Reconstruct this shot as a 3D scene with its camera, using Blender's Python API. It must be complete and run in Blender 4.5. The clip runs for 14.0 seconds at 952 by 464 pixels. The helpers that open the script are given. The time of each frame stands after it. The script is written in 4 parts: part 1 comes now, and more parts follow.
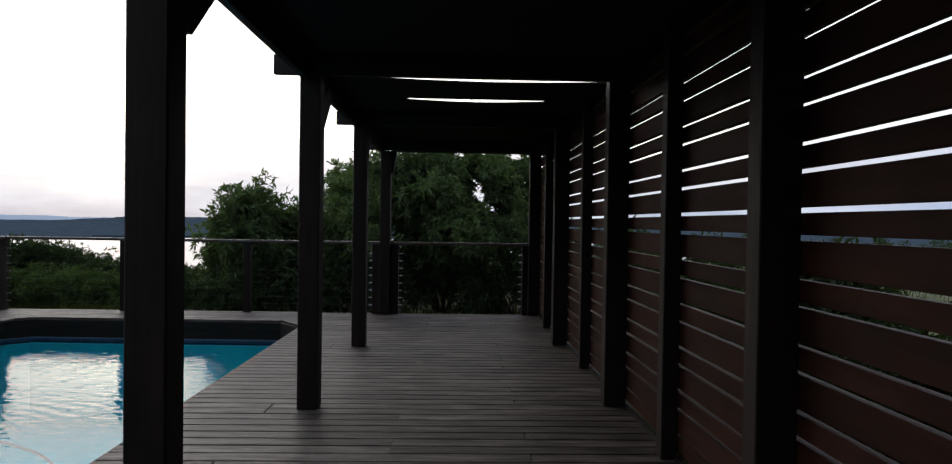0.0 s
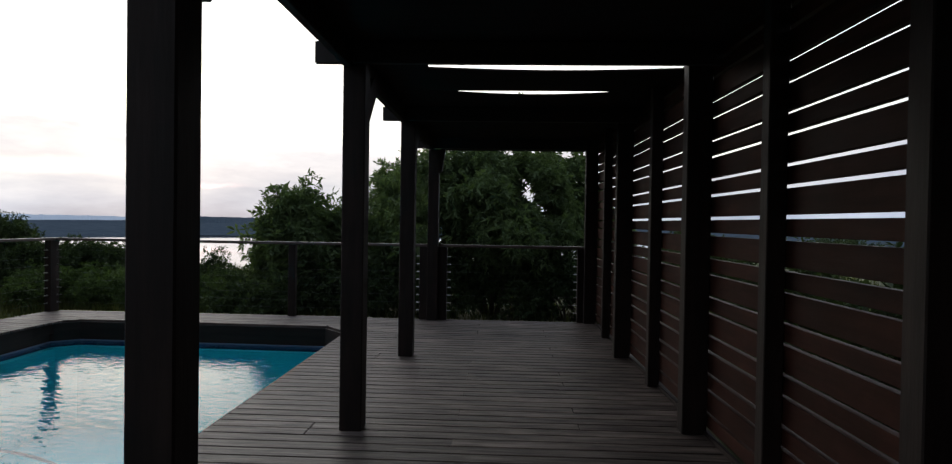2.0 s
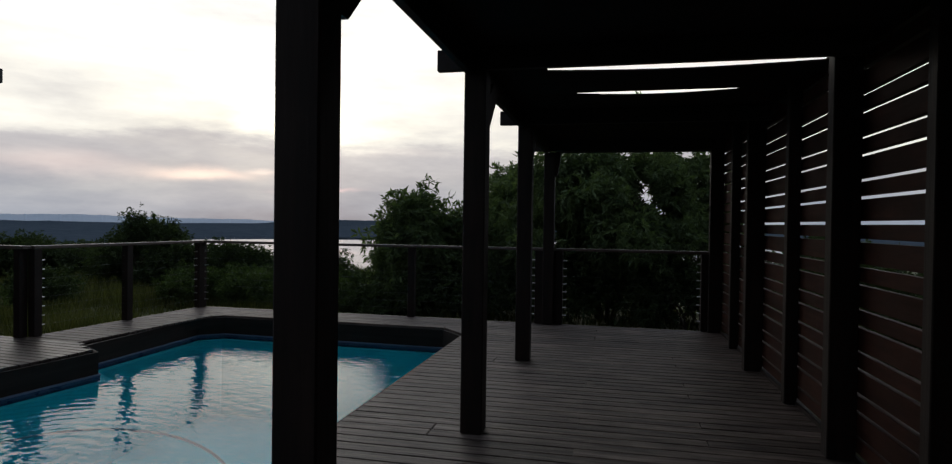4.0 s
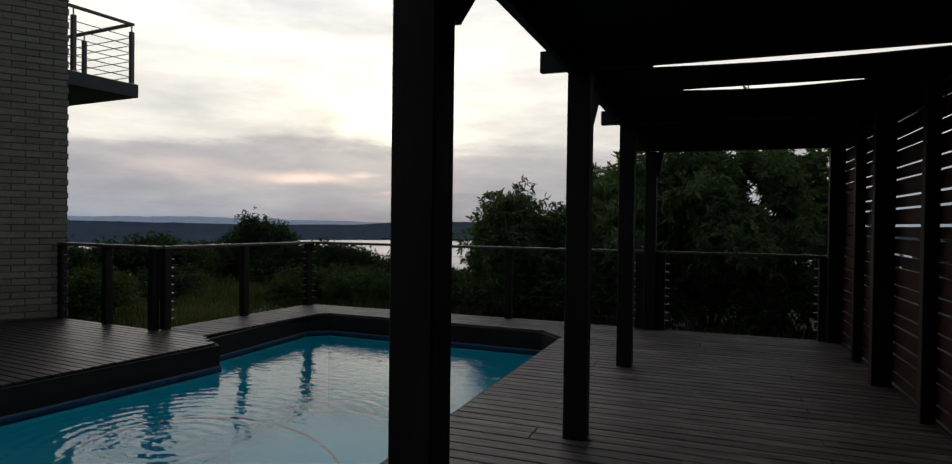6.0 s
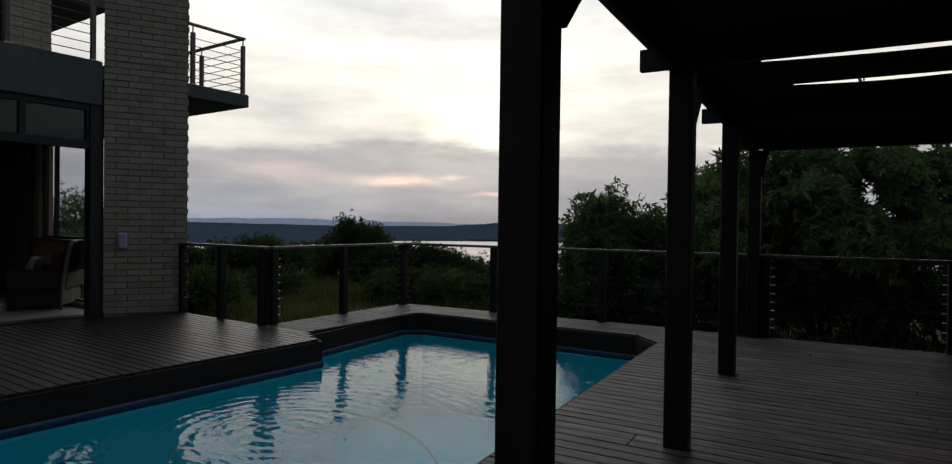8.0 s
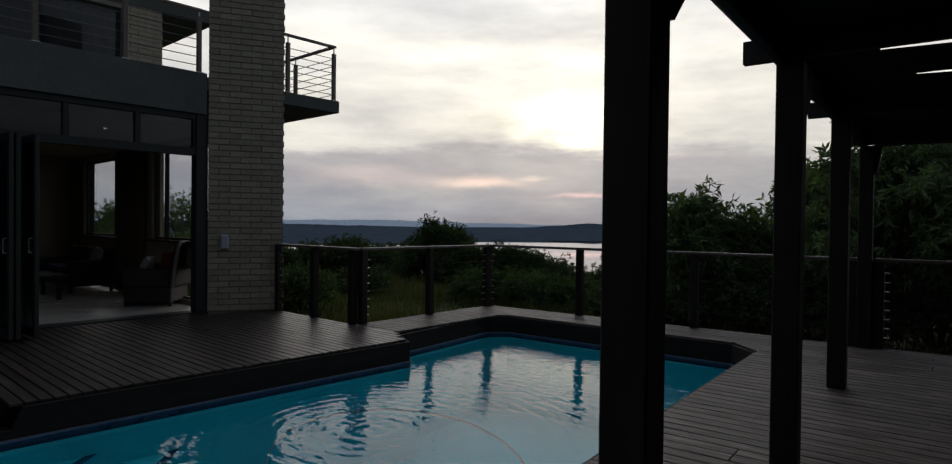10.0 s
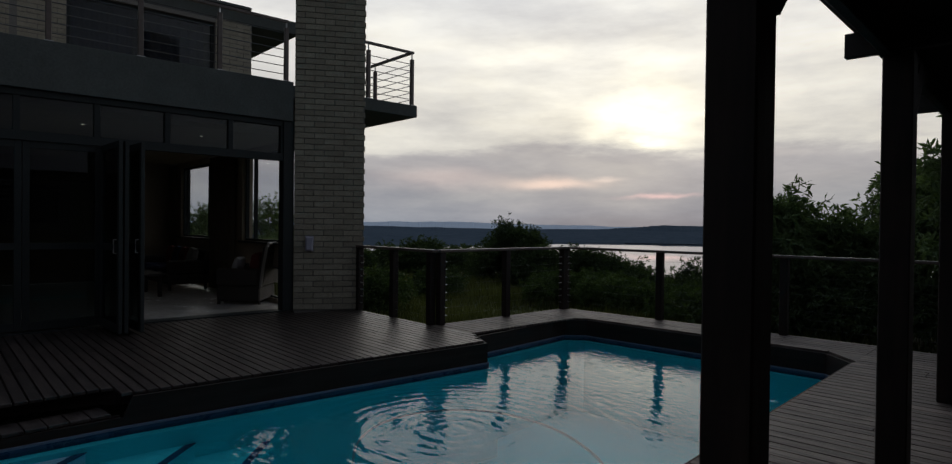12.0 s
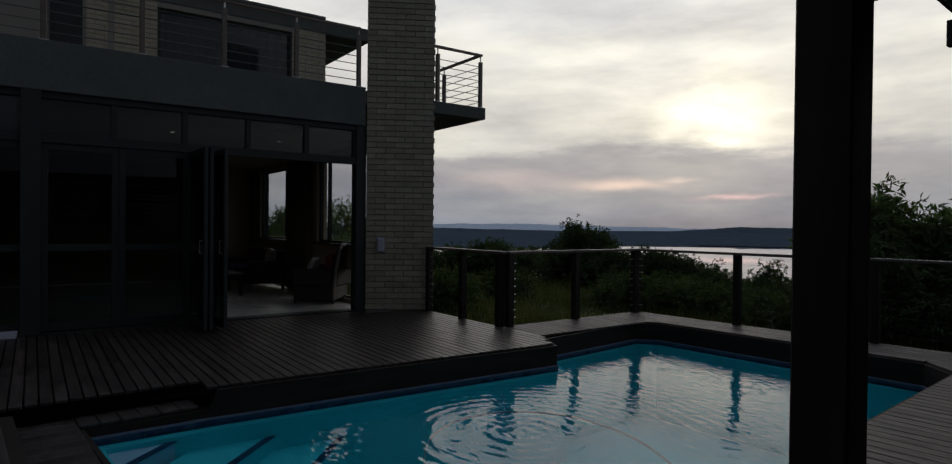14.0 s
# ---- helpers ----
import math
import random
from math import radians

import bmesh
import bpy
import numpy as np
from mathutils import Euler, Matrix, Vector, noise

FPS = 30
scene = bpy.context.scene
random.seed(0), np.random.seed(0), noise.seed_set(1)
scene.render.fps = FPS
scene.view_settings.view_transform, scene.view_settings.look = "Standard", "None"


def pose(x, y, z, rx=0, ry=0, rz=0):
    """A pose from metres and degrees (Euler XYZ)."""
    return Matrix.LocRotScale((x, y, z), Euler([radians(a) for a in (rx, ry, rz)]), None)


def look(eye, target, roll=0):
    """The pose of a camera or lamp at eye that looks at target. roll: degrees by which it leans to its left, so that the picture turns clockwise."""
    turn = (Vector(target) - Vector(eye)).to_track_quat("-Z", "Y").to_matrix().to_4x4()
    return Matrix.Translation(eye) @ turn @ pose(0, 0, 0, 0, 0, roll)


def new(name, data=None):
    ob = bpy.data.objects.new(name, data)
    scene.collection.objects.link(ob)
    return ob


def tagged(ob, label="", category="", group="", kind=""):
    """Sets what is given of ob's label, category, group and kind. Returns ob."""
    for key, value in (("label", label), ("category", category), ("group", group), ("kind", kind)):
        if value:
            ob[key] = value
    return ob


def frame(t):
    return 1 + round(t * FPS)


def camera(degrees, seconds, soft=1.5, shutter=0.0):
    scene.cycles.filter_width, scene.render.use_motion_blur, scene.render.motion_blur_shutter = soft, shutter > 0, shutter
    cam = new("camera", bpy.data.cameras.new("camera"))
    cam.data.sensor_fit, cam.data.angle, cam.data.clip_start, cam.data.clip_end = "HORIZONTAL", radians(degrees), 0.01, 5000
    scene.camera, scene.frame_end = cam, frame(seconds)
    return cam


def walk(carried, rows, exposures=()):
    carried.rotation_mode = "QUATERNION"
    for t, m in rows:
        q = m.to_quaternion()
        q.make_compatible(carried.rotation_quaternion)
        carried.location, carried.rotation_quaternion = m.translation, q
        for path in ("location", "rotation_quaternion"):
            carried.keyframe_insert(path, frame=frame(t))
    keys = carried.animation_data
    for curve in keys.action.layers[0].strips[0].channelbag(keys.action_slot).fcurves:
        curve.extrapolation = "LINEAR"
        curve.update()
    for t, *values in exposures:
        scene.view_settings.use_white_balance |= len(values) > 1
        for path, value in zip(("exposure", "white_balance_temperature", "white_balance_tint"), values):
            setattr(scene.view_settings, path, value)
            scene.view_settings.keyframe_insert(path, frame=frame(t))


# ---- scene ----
# ---------------------------------------------------------------- camera
cam = camera(74.75, 14.0, soft=1.25)
# t, x, y, z, yaw, pitch, roll
ROWS = [
    (0, -0.0021, 0.0219, 1.3111, -1.6215, -0.8489, -0.8812),
    (0.5, -0.0234, 0.204, 1.3134, -1.401, -0.8859, -0.9003),
    (1, -0.0553, 0.3392, 1.3164, -0.815, -0.8906, -0.8991),
    (1.5, -0.0721, 0.4238, 1.3217, 0.4399, -0.8761, -0.8863),
    (2, -0.0868, 0.4748, 1.3272, 2.5165, -0.8847, -0.9026),
    (2.5, -0.0895, 0.4751, 1.3323, 4.9006, -0.8602, -0.8918),
    (3, -0.1064, 0.4809, 1.3401, 7.6741, -0.8236, -0.8643),
    (5.5, -0.1925, 0.5070, 1.3466, 19.2263, -0.8234, -0.7345),
    (6, -0.2055, 0.4963, 1.3498, 21.2902, -0.8043, -0.745),
    (6.5, -0.2116, 0.4883, 1.3495, 23.2238, -0.7885, -0.7573),
    (7, -0.2239, 0.4883, 1.3497, 25.1973, -0.7716, -0.7666),
    (7.5, -0.2446, 0.4814, 1.3527, 27.294, -0.7719, -0.7704),
    (8, -0.2495, 0.4616, 1.3541, 29.3804, -0.7703, -0.7773),
    (10.5, -0.3411, 0.4762, 1.3659, 38.4704, -0.7375, -0.6921),
    (11, -0.3484, 0.4362, 1.3699, 40.0731, -0.7212, -0.6981),
    (11.5, -0.3648, 0.426, 1.3643, 41.7145, -0.705, -0.6875),
    (12, -0.373, 0.4247, 1.3648, 43.426, -0.6626, -0.6845),
    (12.5, -0.3744, 0.4169, 1.3638, 45.023, -0.6352, -0.6711),
    (13, -0.3867, 0.4092, 1.3612, 46.5661, -0.6099, -0.6614),
    (13.5, -0.3925, 0.4082, 1.3578, 48.05, -0.5769, -0.6441),
    (14, -0.394, 0.4126, 1.3587, 49.5835, -0.5486, -0.6117),
]
walk(cam, [(t, pose(x, y, z, 90 + pitch, roll, yaw)) for t, x, y, z, yaw, pitch, roll in ROWS],
     exposures=[(0.0, 1.1), (1.5, 1.05), (3.0, 0.48), (5.5, 0.03), (8.0, 0.0), (11.0, -0.18), (14.0, -0.32)])

# ---------------------------------------------------------------- sky and sun
SUN_AZ, SUN_EL = radians(28.8), radians(8.3)     # azimuth to the left of +y
SUN_DIR = Vector((-math.sin(SUN_AZ) * math.cos(SUN_EL), math.cos(SUN_AZ) * math.cos(SUN_EL), math.sin(SUN_EL)))


class Nodes:
    """Small helper to wire a node tree."""

    def __init__(self, tree):
        self.tree = tree
        tree.nodes.clear()

    def add(self, kind, **settings):
        node = self.tree.nodes.new(kind)
        for key, value in settings.items():
            if key in node.inputs:
                node.inputs[key].default_value = value
            else:
                setattr(node, key, value)
        return node

    def link(self, a, b):
        self.tree.links.new(a, b)

    def math(self, op, a, b=None, c=None, clamp=False):
        node = self.tree.nodes.new("ShaderNodeMath")
        node.operation, node.use_clamp = op, clamp
        for i, v in enumerate((a, b, c)):
            if v is None:
                continue
            if isinstance(v, (int, float)):
                node.inputs[i].default_value = v
            else:
                self.link(v, node.inputs[i])
        return node.outputs[0]

    def ramp(self, fac, stops, mode="LINEAR"):
        node = self.tree.nodes.new("ShaderNodeValToRGB")
        node.color_ramp.interpolation = mode
        els = node.color_ramp.elements
        while len(els) < len(stops):
            els.new(0.5)
        for e, (p, c) in zip(els, stops):
            e.position, e.color = p, (*c, 1)
        self.link(fac, node.inputs[0])
        return node.outputs[0]

    def mix(self, fac, a, b, blend="MIX"):
        node = self.tree.nodes.new("ShaderNodeMix")
        node.data_type, node.blend_type = "RGBA", blend
        for sock, v in ((node.inputs[0], fac), (node.inputs[6], a), (node.inputs[7], b)):
            if isinstance(v, (int, float)):
                sock.default_value = v
            elif isinstance(v, tuple):
                sock.default_value = (*v, 1)
            else:
                self.link(v, sock)
        return node.outputs[2]

    def noise(self, vec, scale, detail=4, rough=0.55):
        node = self.add("ShaderNodeTexNoise", Scale=scale, Detail=detail, Roughness=rough)
        if vec is not None:
            self.link(vec, node.inputs["Vector"])
        return node.outputs["Fac"]

    def mapped(self, vec, scale, loc=(0, 0, 0), rot=(0, 0, 0)):
        node = self.add("ShaderNodeMapping")
        node.inputs["Scale"].default_value, node.inputs["Location"].default_value, node.inputs["Rotation"].default_value = scale, loc, rot
        self.link(vec, node.inputs["Vector"])
        return node.outputs[0]


def build_world():
    world = bpy.data.worlds.new("evening_sky")
    scene.world = world
    world.use_nodes = True
    n = Nodes(world.node_tree)
    coord = n.add("ShaderNodeTexCoord").outputs["Generated"]
    sep = n.add("ShaderNodeSeparateXYZ")
    n.link(coord, sep.inputs[0])
    up = sep.outputs["Z"]
    # long cloud banks, flattened towards the horizon
    banks = n.noise(n.mapped(coord, (2.0, 2.0, 9.0), loc=(0.4, 1.3, 0.2), rot=(0.05, 0.03, 0)), 1.7, 9, 0.60)
    wisps = n.noise(n.mapped(coord, (2.2, 2.2, 6.0), loc=(2.1, 0.3, 0.9), rot=(0.14, -0.22, 0)), 2.2, 9, 0.55)
    lift = n.math("ADD", up, n.math("MULTIPLY", n.math("SUBTRACT", banks, 0.5), 0.10))
    base = n.ramp(n.math("ADD", lift, 0.02), [
        (0.0, (0.25, 0.285, 0.345)), (0.035, (0.34, 0.37, 0.43)), (0.09, (0.47, 0.46, 0.48)), (0.127, (0.55, 0.53, 0.535)),
        (0.143, (0.79, 0.765, 0.71)), (0.20, (0.90, 0.875, 0.81)), (0.29, (0.97, 0.95, 0.90)), (0.42, (0.92, 0.94, 0.96)), (1.0, (0.62, 0.68, 0.76))])
    shade = n.ramp(banks, [(0.34, (0.86, 0.86, 0.88)), (0.5, (0.985, 0.985, 0.985)), (0.66, (1.12, 1.12, 1.10))])
    col = n.mix(1.0, base, shade, "MULTIPLY")
    col = n.mix(1.0, col, n.ramp(wisps, [(0.36, (0.91, 0.91, 0.925)), (0.5, (0.99, 0.985, 0.98)), (0.66, (1.09, 1.075, 1.03))]), "MULTIPLY")
    # dusk: dimmer overhead and away from the sunset
    high = n.ramp(up, [(0.42, (1, 1, 1)), (0.72, (0.72, 0.73, 0.75)), (1.0, (0.64, 0.65, 0.67))])
    col = n.mix(1.0, col, high, "MULTIPLY")
    west = n.math("ADD", n.math("MULTIPLY", sep.outputs["X"], -math.sin(SUN_AZ)), n.math("MULTIPLY", sep.outputs["Y"], math.cos(SUN_AZ)))
    east = n.ramp(n.math("MULTIPLY_ADD", west, 0.5, 0.5), [(0.25, (0.13, 0.14, 0.17)), (0.5, (0.50, 0.55, 0.64)), (0.68, (0.62, 0.69, 0.81)), (0.88, (1, 1, 1))])
    col = n.mix(1.0, col, east, "MULTIPLY")
    # the low sun behind thin cloud
    dot = n.add("ShaderNodeVectorMath", operation="DOT_PRODUCT")
    n.link(coord, dot.inputs[0])
    dot.inputs[1].default_value = SUN_DIR
    d = n.math("MAXIMUM", dot.outputs["Value"], 0.0)
    gate = n.math("MULTIPLY_ADD", lift, 48.0, -5.6, clamp=True)
    core = n.math("MULTIPLY", n.math("POWER", d, 560.0), n.math("MULTIPLY", n.math("MULTIPLY_ADD", lift, 60.0, -7.0, clamp=True), n.math("MULTIPLY_ADD", wisps, 3.2, -0.75, clamp=True)))
    halo = n.math("MULTIPLY", n.math("POWER", d, 70.0), n.math("MULTIPLY_ADD", wisps, 1.2, -0.1, clamp=True))
    wide = n.math("MULTIPLY", n.math("POWER", d, 14.0), n.math("MULTIPLY_ADD", banks, 1.6, -0.45, clamp=True))
    for amount, tone, glow in ((1.5, (1.0, 0.93, 0.62), core), (0.28, (1.0, 0.87, 0.50), n.math("MULTIPLY", halo, gate)), (0.28, (1.0, 0.92, 0.70), n.math("MULTIPLY", wide, gate))):
        share = n.math("MULTIPLY", glow, amount)
        col = n.mix(1.0, col, n.mix(1.0, tone, share, "MULTIPLY"), "ADD")
    # lit streaks under the bank: azimuth, elevation, half length, half height in degrees
    az = n.math("ARCTAN2", n.math("MULTIPLY", sep.outputs["X"], -1.0), sep.outputs["Y"])
    el = n.math("ADD", n.math("ARCSINE", up), n.math("MULTIPLY", n.math("SUBTRACT", wisps, 0.5), 0.045))
    for a0, e0, da, de, tone in ((36.6, 4.15, 3.6, 0.42, (0.58, 0.36, 0.23)), (27.0, 2.75, 2.6, 0.16, (0.46, 0.22, 0.18)), (46.5, 4.2, 5.0, 0.75, (0.22, 0.15, 0.11)),
                                 (31.7, 4.55, 1.3, 0.22, (0.30, 0.21, 0.15)), (20.0, 6.0, 5.0, 0.4, (0.14, 0.12, 0.09))):
        p = n.math("MULTIPLY", n.math("SUBTRACT", az, radians(a0)), 1 / radians(da))
        q = n.math("MULTIPLY", n.math("SUBTRACT", el, radians(e0)), 1 / radians(de))
        blob = n.math("EXPONENT", n.math("MULTIPLY", n.math("ADD", n.math("MULTIPLY", p, p), n.math("MULTIPLY", q, q)), -1.0))
        col = n.mix(1.0, col, n.mix(1.0, tone, blob, "MULTIPLY"), "ADD")
    # a little of the clear sky shows through the cloud
    sky = n.add("ShaderNodeTexSky", sky_type="NISHITA", sun_disc=False, sun_elevation=SUN_EL, sun_rotation=-SUN_AZ)
    col = n.mix(1.0, col, n.mix(1.0, sky.outputs[0], (0.0012, 0.0012, 0.0012), "MULTIPLY"), "ADD")
    clouds = n.add("ShaderNodeBackground", Strength=1.0)
    n.link(col, clouds.inputs["Color"])
    out = n.add("ShaderNodeOutputWorld")
    n.link(clouds.outputs[0], out.inputs[0])


build_world()
sun = new("sun", bpy.data.lights.new("sun", "SUN"))
sun.data.energy, sun.data.angle, sun.data.color = 0.14, radians(60), (1.0, 0.90, 0.78)
sun.matrix_world = look((0, 0, 20), Vector((0, 0, 20)) - SUN_DIR)

# ---------------------------------------------------------------- materials
def material(name, colours, rough=0.6, metal=0.0, grain=None, bump=0.15, bump_scale=40.0, spec=0.5, per_piece=0.0, stain=0.0, along=None, mottle=3.0, contrast=1.0):
    """A surface of two or three colours mixed by noise at two scales. along: stretch of the grain (x, y, z)."""
    m = bpy.data.materials.new(name)
    m.use_nodes = True
    n = Nodes(m.node_tree)
    vec = n.add("ShaderNodeTexCoord").outputs["Object"]
    info = n.add("ShaderNodeObjectInfo")
    shift = n.add("ShaderNodeVectorMath", operation="ADD")
    n.link(vec, shift.inputs[0])
    spread = n.add("ShaderNodeVectorMath", operation="SCALE")
    spread.inputs[0].default_value = (17.0, 31.0, 23.0)
    n.link(info.outputs["Random"], spread.inputs["Scale"])
    n.link(spread.outputs[0], shift.inputs[1])
    vec = shift.outputs[0]
    fine_vec = n.mapped(vec, along or (1, 1, 1))
    fine = n.noise(fine_vec, grain or 30.0, 5, 0.6)
    large = n.noise(vec, mottle, 4, 0.6)
    fac = n.math("MULTIPLY_ADD", fine, 0.65, n.math("MULTIPLY", large, 0.35))
    stops = [(0.5 + 0.18 / contrast * (2 * i / max(1, len(colours) - 1) - 1), c) for i, c in enumerate(colours)]
    col = n.ramp(fac, stops)
    if per_piece:
        val = n.math("MULTIPLY_ADD", info.outputs["Random"], 2 * per_piece, 1 - per_piece)
        col = n.mix(1.0, col, val, "MULTIPLY")
    if stain:
        spots = n.ramp(n.noise(vec, mottle * 0.6, 6, 0.65), [(0.42, (1 - stain,) * 3), (0.62, (1, 1, 1))])
        col = n.mix(1.0, col, spots, "MULTIPLY")
    bsdf = n.add("ShaderNodeBsdfPrincipled", Metallic=metal)
    bsdf.inputs["Specular IOR Level"].default_value = spec
    n.link(col, bsdf.inputs["Base Color"])
    n.link(n.math("MULTIPLY_ADD", large, 0.3, rough - 0.15, clamp=True), bsdf.inputs["Roughness"])
    if bump:
        b = n.add("ShaderNodeBump", Strength=bump, Distance=0.01)
        n.link(n.noise(fine_vec, bump_scale, 4, 0.6), b.inputs["Height"])
        n.link(b.outputs[0], bsdf.inputs["Normal"])
    out = n.add("ShaderNodeOutputMaterial")
    n.link(bsdf.outputs[0], out.inputs[0])
    return m


def glass_material(name, tint=(0.9, 0.95, 0.95)):
    """A thin pane: clear, with the gloss of glass."""
    m = bpy.data.materials.new(name)
    m.use_nodes = True
    n = Nodes(m.node_tree)
    clear = n.add("ShaderNodeBsdfTransparent", Color=(*tint, 1))
    gloss = n.add("ShaderNodeBsdfGlossy", Roughness=0.01)
    facing = n.add("ShaderNodeLayerWeight", Blend=0.5)
    fres = n.math("MULTIPLY_ADD", n.math("POWER", facing.outputs["Facing"], 5.0), 0.9, 0.04)
    mixer = n.add("ShaderNodeMixShader")
    n.link(fres, mixer.inputs[0])
    n.link(clear.outputs[0], mixer.inputs[1])
    n.link(gloss.outputs[0], mixer.inputs[2])
    out = n.add("ShaderNodeOutputMaterial")
    n.link(mixer.outputs[0], out.inputs[0])
    return m


def water_material(name, tint, ripple, strength, scale_y=1.0, dist=0.02, ring_share=1.0):
    """Clear water with fine ripples, and rings spreading from the hose."""
    m = bpy.data.materials.new(name)
    m.use_nodes = True
    n = Nodes(m.node_tree)
    vec = n.add("ShaderNodeTexCoord").outputs["Object"]
    clear = n.add("ShaderNodeBsdfTransparent", Color=(*tint, 1))
    gloss = n.add("ShaderNodeBsdfGlossy", Roughness=0.02)
    fres = n.add("ShaderNodeFresnel", IOR=1.40)
    h1 = n.noise(n.mapped(vec, (1.0, scale_y, 1.0), rot=(0, 0, 0.5)), ripple, 1.0, 0.4)
    h2 = n.noise(n.mapped(vec, (1.0, 1.0, 1.0), loc=(3, 7, 0)), ripple * 0.28, 2, 0.5)
    rings = n.add("ShaderNodeTexWave", wave_type="RINGS", rings_direction="SPHERICAL", Scale=2.4, Distortion=2.2)
    n.link(n.mapped(vec, (1, 1, 1), loc=(3.9, -3.9, 0.27)), rings.inputs["Vector"])
    near = n.add("ShaderNodeVectorMath", operation="LENGTH")
    n.link(n.mapped(vec, (1, 1, 0), loc=(3.9, -3.9, 0)), near.inputs[0])
    fade = n.math("MULTIPLY_ADD", near.outputs["Value"], -0.36, 1.05, clamp=True)
    h = n.math("ADD", n.math("MULTIPLY", h1, 0.6), n.math("MULTIPLY", h2, 0.35))
    h = n.math("ADD", h, n.math("MULTIPLY", n.math("MULTIPLY", rings.outputs["Fac"], fade), 0.30 * ring_share))
    b = n.add("ShaderNodeBump", Strength=strength, Distance=dist)
    n.link(h, b.inputs["Height"])
    n.link(b.outputs[0], gloss.inputs["Normal"])
    n.link(b.outputs[0], fres.inputs["Normal"])
    mixer = n.add("ShaderNodeMixShader")
    n.link(fres.outputs[0], mixer.inputs[0])
    n.link(clear.outputs[0], mixer.inputs[1])
    n.link(gloss.outputs[0], mixer.inputs[2])
    out = n.add("ShaderNodeOutputMaterial")
    n.link(mixer.outputs[0], out.inputs[0])
    return m


def leaf_material(name, dark, light):
    m = bpy.data.materials.new(name)
    m.use_nodes = True
    n = Nodes(m.node_tree)
    geo = n.add("ShaderNodeNewGeometry")
    vec = n.add("ShaderNodeTexCoord").outputs["Object"]
    col = n.ramp(n.math("MULTIPLY_ADD", geo.outputs["Random Per Island"], 0.24, n.math("MULTIPLY", n.noise(vec, 1.5, 3), 0.76)), [(0.32, dark), (0.72, light)])
    bsdf = n.add("ShaderNodeBsdfPrincipled", Roughness=0.7)
    bsdf.inputs["Specular IOR Level"].default_value = 0.2
    n.link(col, bsdf.inputs["Base Color"])
    thin = n.add("ShaderNodeBsdfTranslucent")
    n.link(n.mix(1.0, col, (1.2, 1.3, 0.5), "MULTIPLY"), thin.inputs["Color"])
    mixer = n.add("ShaderNodeMixShader")
    mixer.inputs[0].default_value = 0.30
    n.link(bsdf.outputs[0], mixer.inputs[1])
    n.link(thin.outputs[0], mixer.inputs[2])
    out = n.add("ShaderNodeOutputMaterial")
    n.link(mixer.outputs[0], out.inputs[0])
    return m


def lamp_material(name, colour, strength):
    m = bpy.data.materials.new(name)
    m.use_nodes = True
    n = Nodes(m.node_tree)
    e = n.add("ShaderNodeEmission", Color=(*colour, 1), Strength=strength)
    out = n.add("ShaderNodeOutputMaterial")
    n.link(e.outputs[0], out.inputs[0])
    return m


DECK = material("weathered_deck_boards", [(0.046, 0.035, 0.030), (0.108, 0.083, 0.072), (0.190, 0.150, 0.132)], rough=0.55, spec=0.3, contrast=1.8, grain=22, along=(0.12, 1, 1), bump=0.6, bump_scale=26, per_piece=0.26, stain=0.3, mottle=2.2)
# glossier copy of the deck boards, darkened in colour for the house's shade
DECK_SHADED = material("shaded_deck_boards", [(0.018, 0.0125, 0.0105), (0.040, 0.029, 0.025), (0.068, 0.050, 0.043)], contrast=1.6, rough=0.42, spec=0.5, grain=22, along=(0.12, 1, 1), bump=0.6, bump_scale=26, per_piece=0.26, stain=0.3, mottle=2.0)
TIMBER = material("dark_stained_timber", [(0.012, 0.0082, 0.0070), (0.022, 0.0142, 0.0117), (0.036, 0.0225, 0.0175)], rough=0.6, spec=0.25, grain=18, along=(1, 1, 0.1), bump=0.25, bump_scale=26, stain=0.25)
TIMBER_X = material("dark_stained_beam_timber", [(0.009, 0.006, 0.005), (0.016, 0.010, 0.008), (0.024, 0.015, 0.012)], rough=0.6, grain=18, along=(0.1, 1, 1), bump=0.25, bump_scale=26, stain=0.25)
SLAT = material("red_brown_slat_timber", [(0.022, 0.0076, 0.0048), (0.043, 0.0150, 0.0095), (0.065, 0.0235, 0.0150)], rough=0.65, spec=0.12, grain=16, along=(1, 0.1, 1), bump=0.2, bump_scale=24, per_piece=0.18, stain=0.35, mottle=2.5)
FASCIA = material("black_stained_fascia", [(0.017, 0.0125, 0.011), (0.033, 0.0245, 0.021)], rough=0.7, spec=0.12, grain=14, along=(0.1, 0.1, 1), bump=0.2)
ROOFING = material("dark_roof_sheeting", [(0.02, 0.018, 0.018), (0.035, 0.032, 0.03)], rough=0.6, grain=20, bump=0.1)
SOFFIT = material("dark_ceiling_boards", [(0.018, 0.013, 0.011), (0.032, 0.022, 0.018)], rough=0.8, spec=0.1, grain=16, along=(0.1, 1, 1), bump=0.15)
STEEL = material("dull_stainless_steel", [(0.42, 0.41, 0.40), (0.55, 0.54, 0.53)], rough=0.35, metal=1.0, grain=60, bump=0.03)
ROD = material("dull_steel_rod", [(0.10, 0.10, 0.10), (0.15, 0.15, 0.15)], rough=0.4, metal=0.8, grain=60, bump=0.02)
RAILTOP = material("worn_dark_handrail", [(0.07, 0.05, 0.04), (0.12, 0.09, 0.075)], rough=0.45, grain=18, along=(0.15, 0.15, 1), bump=0.15)
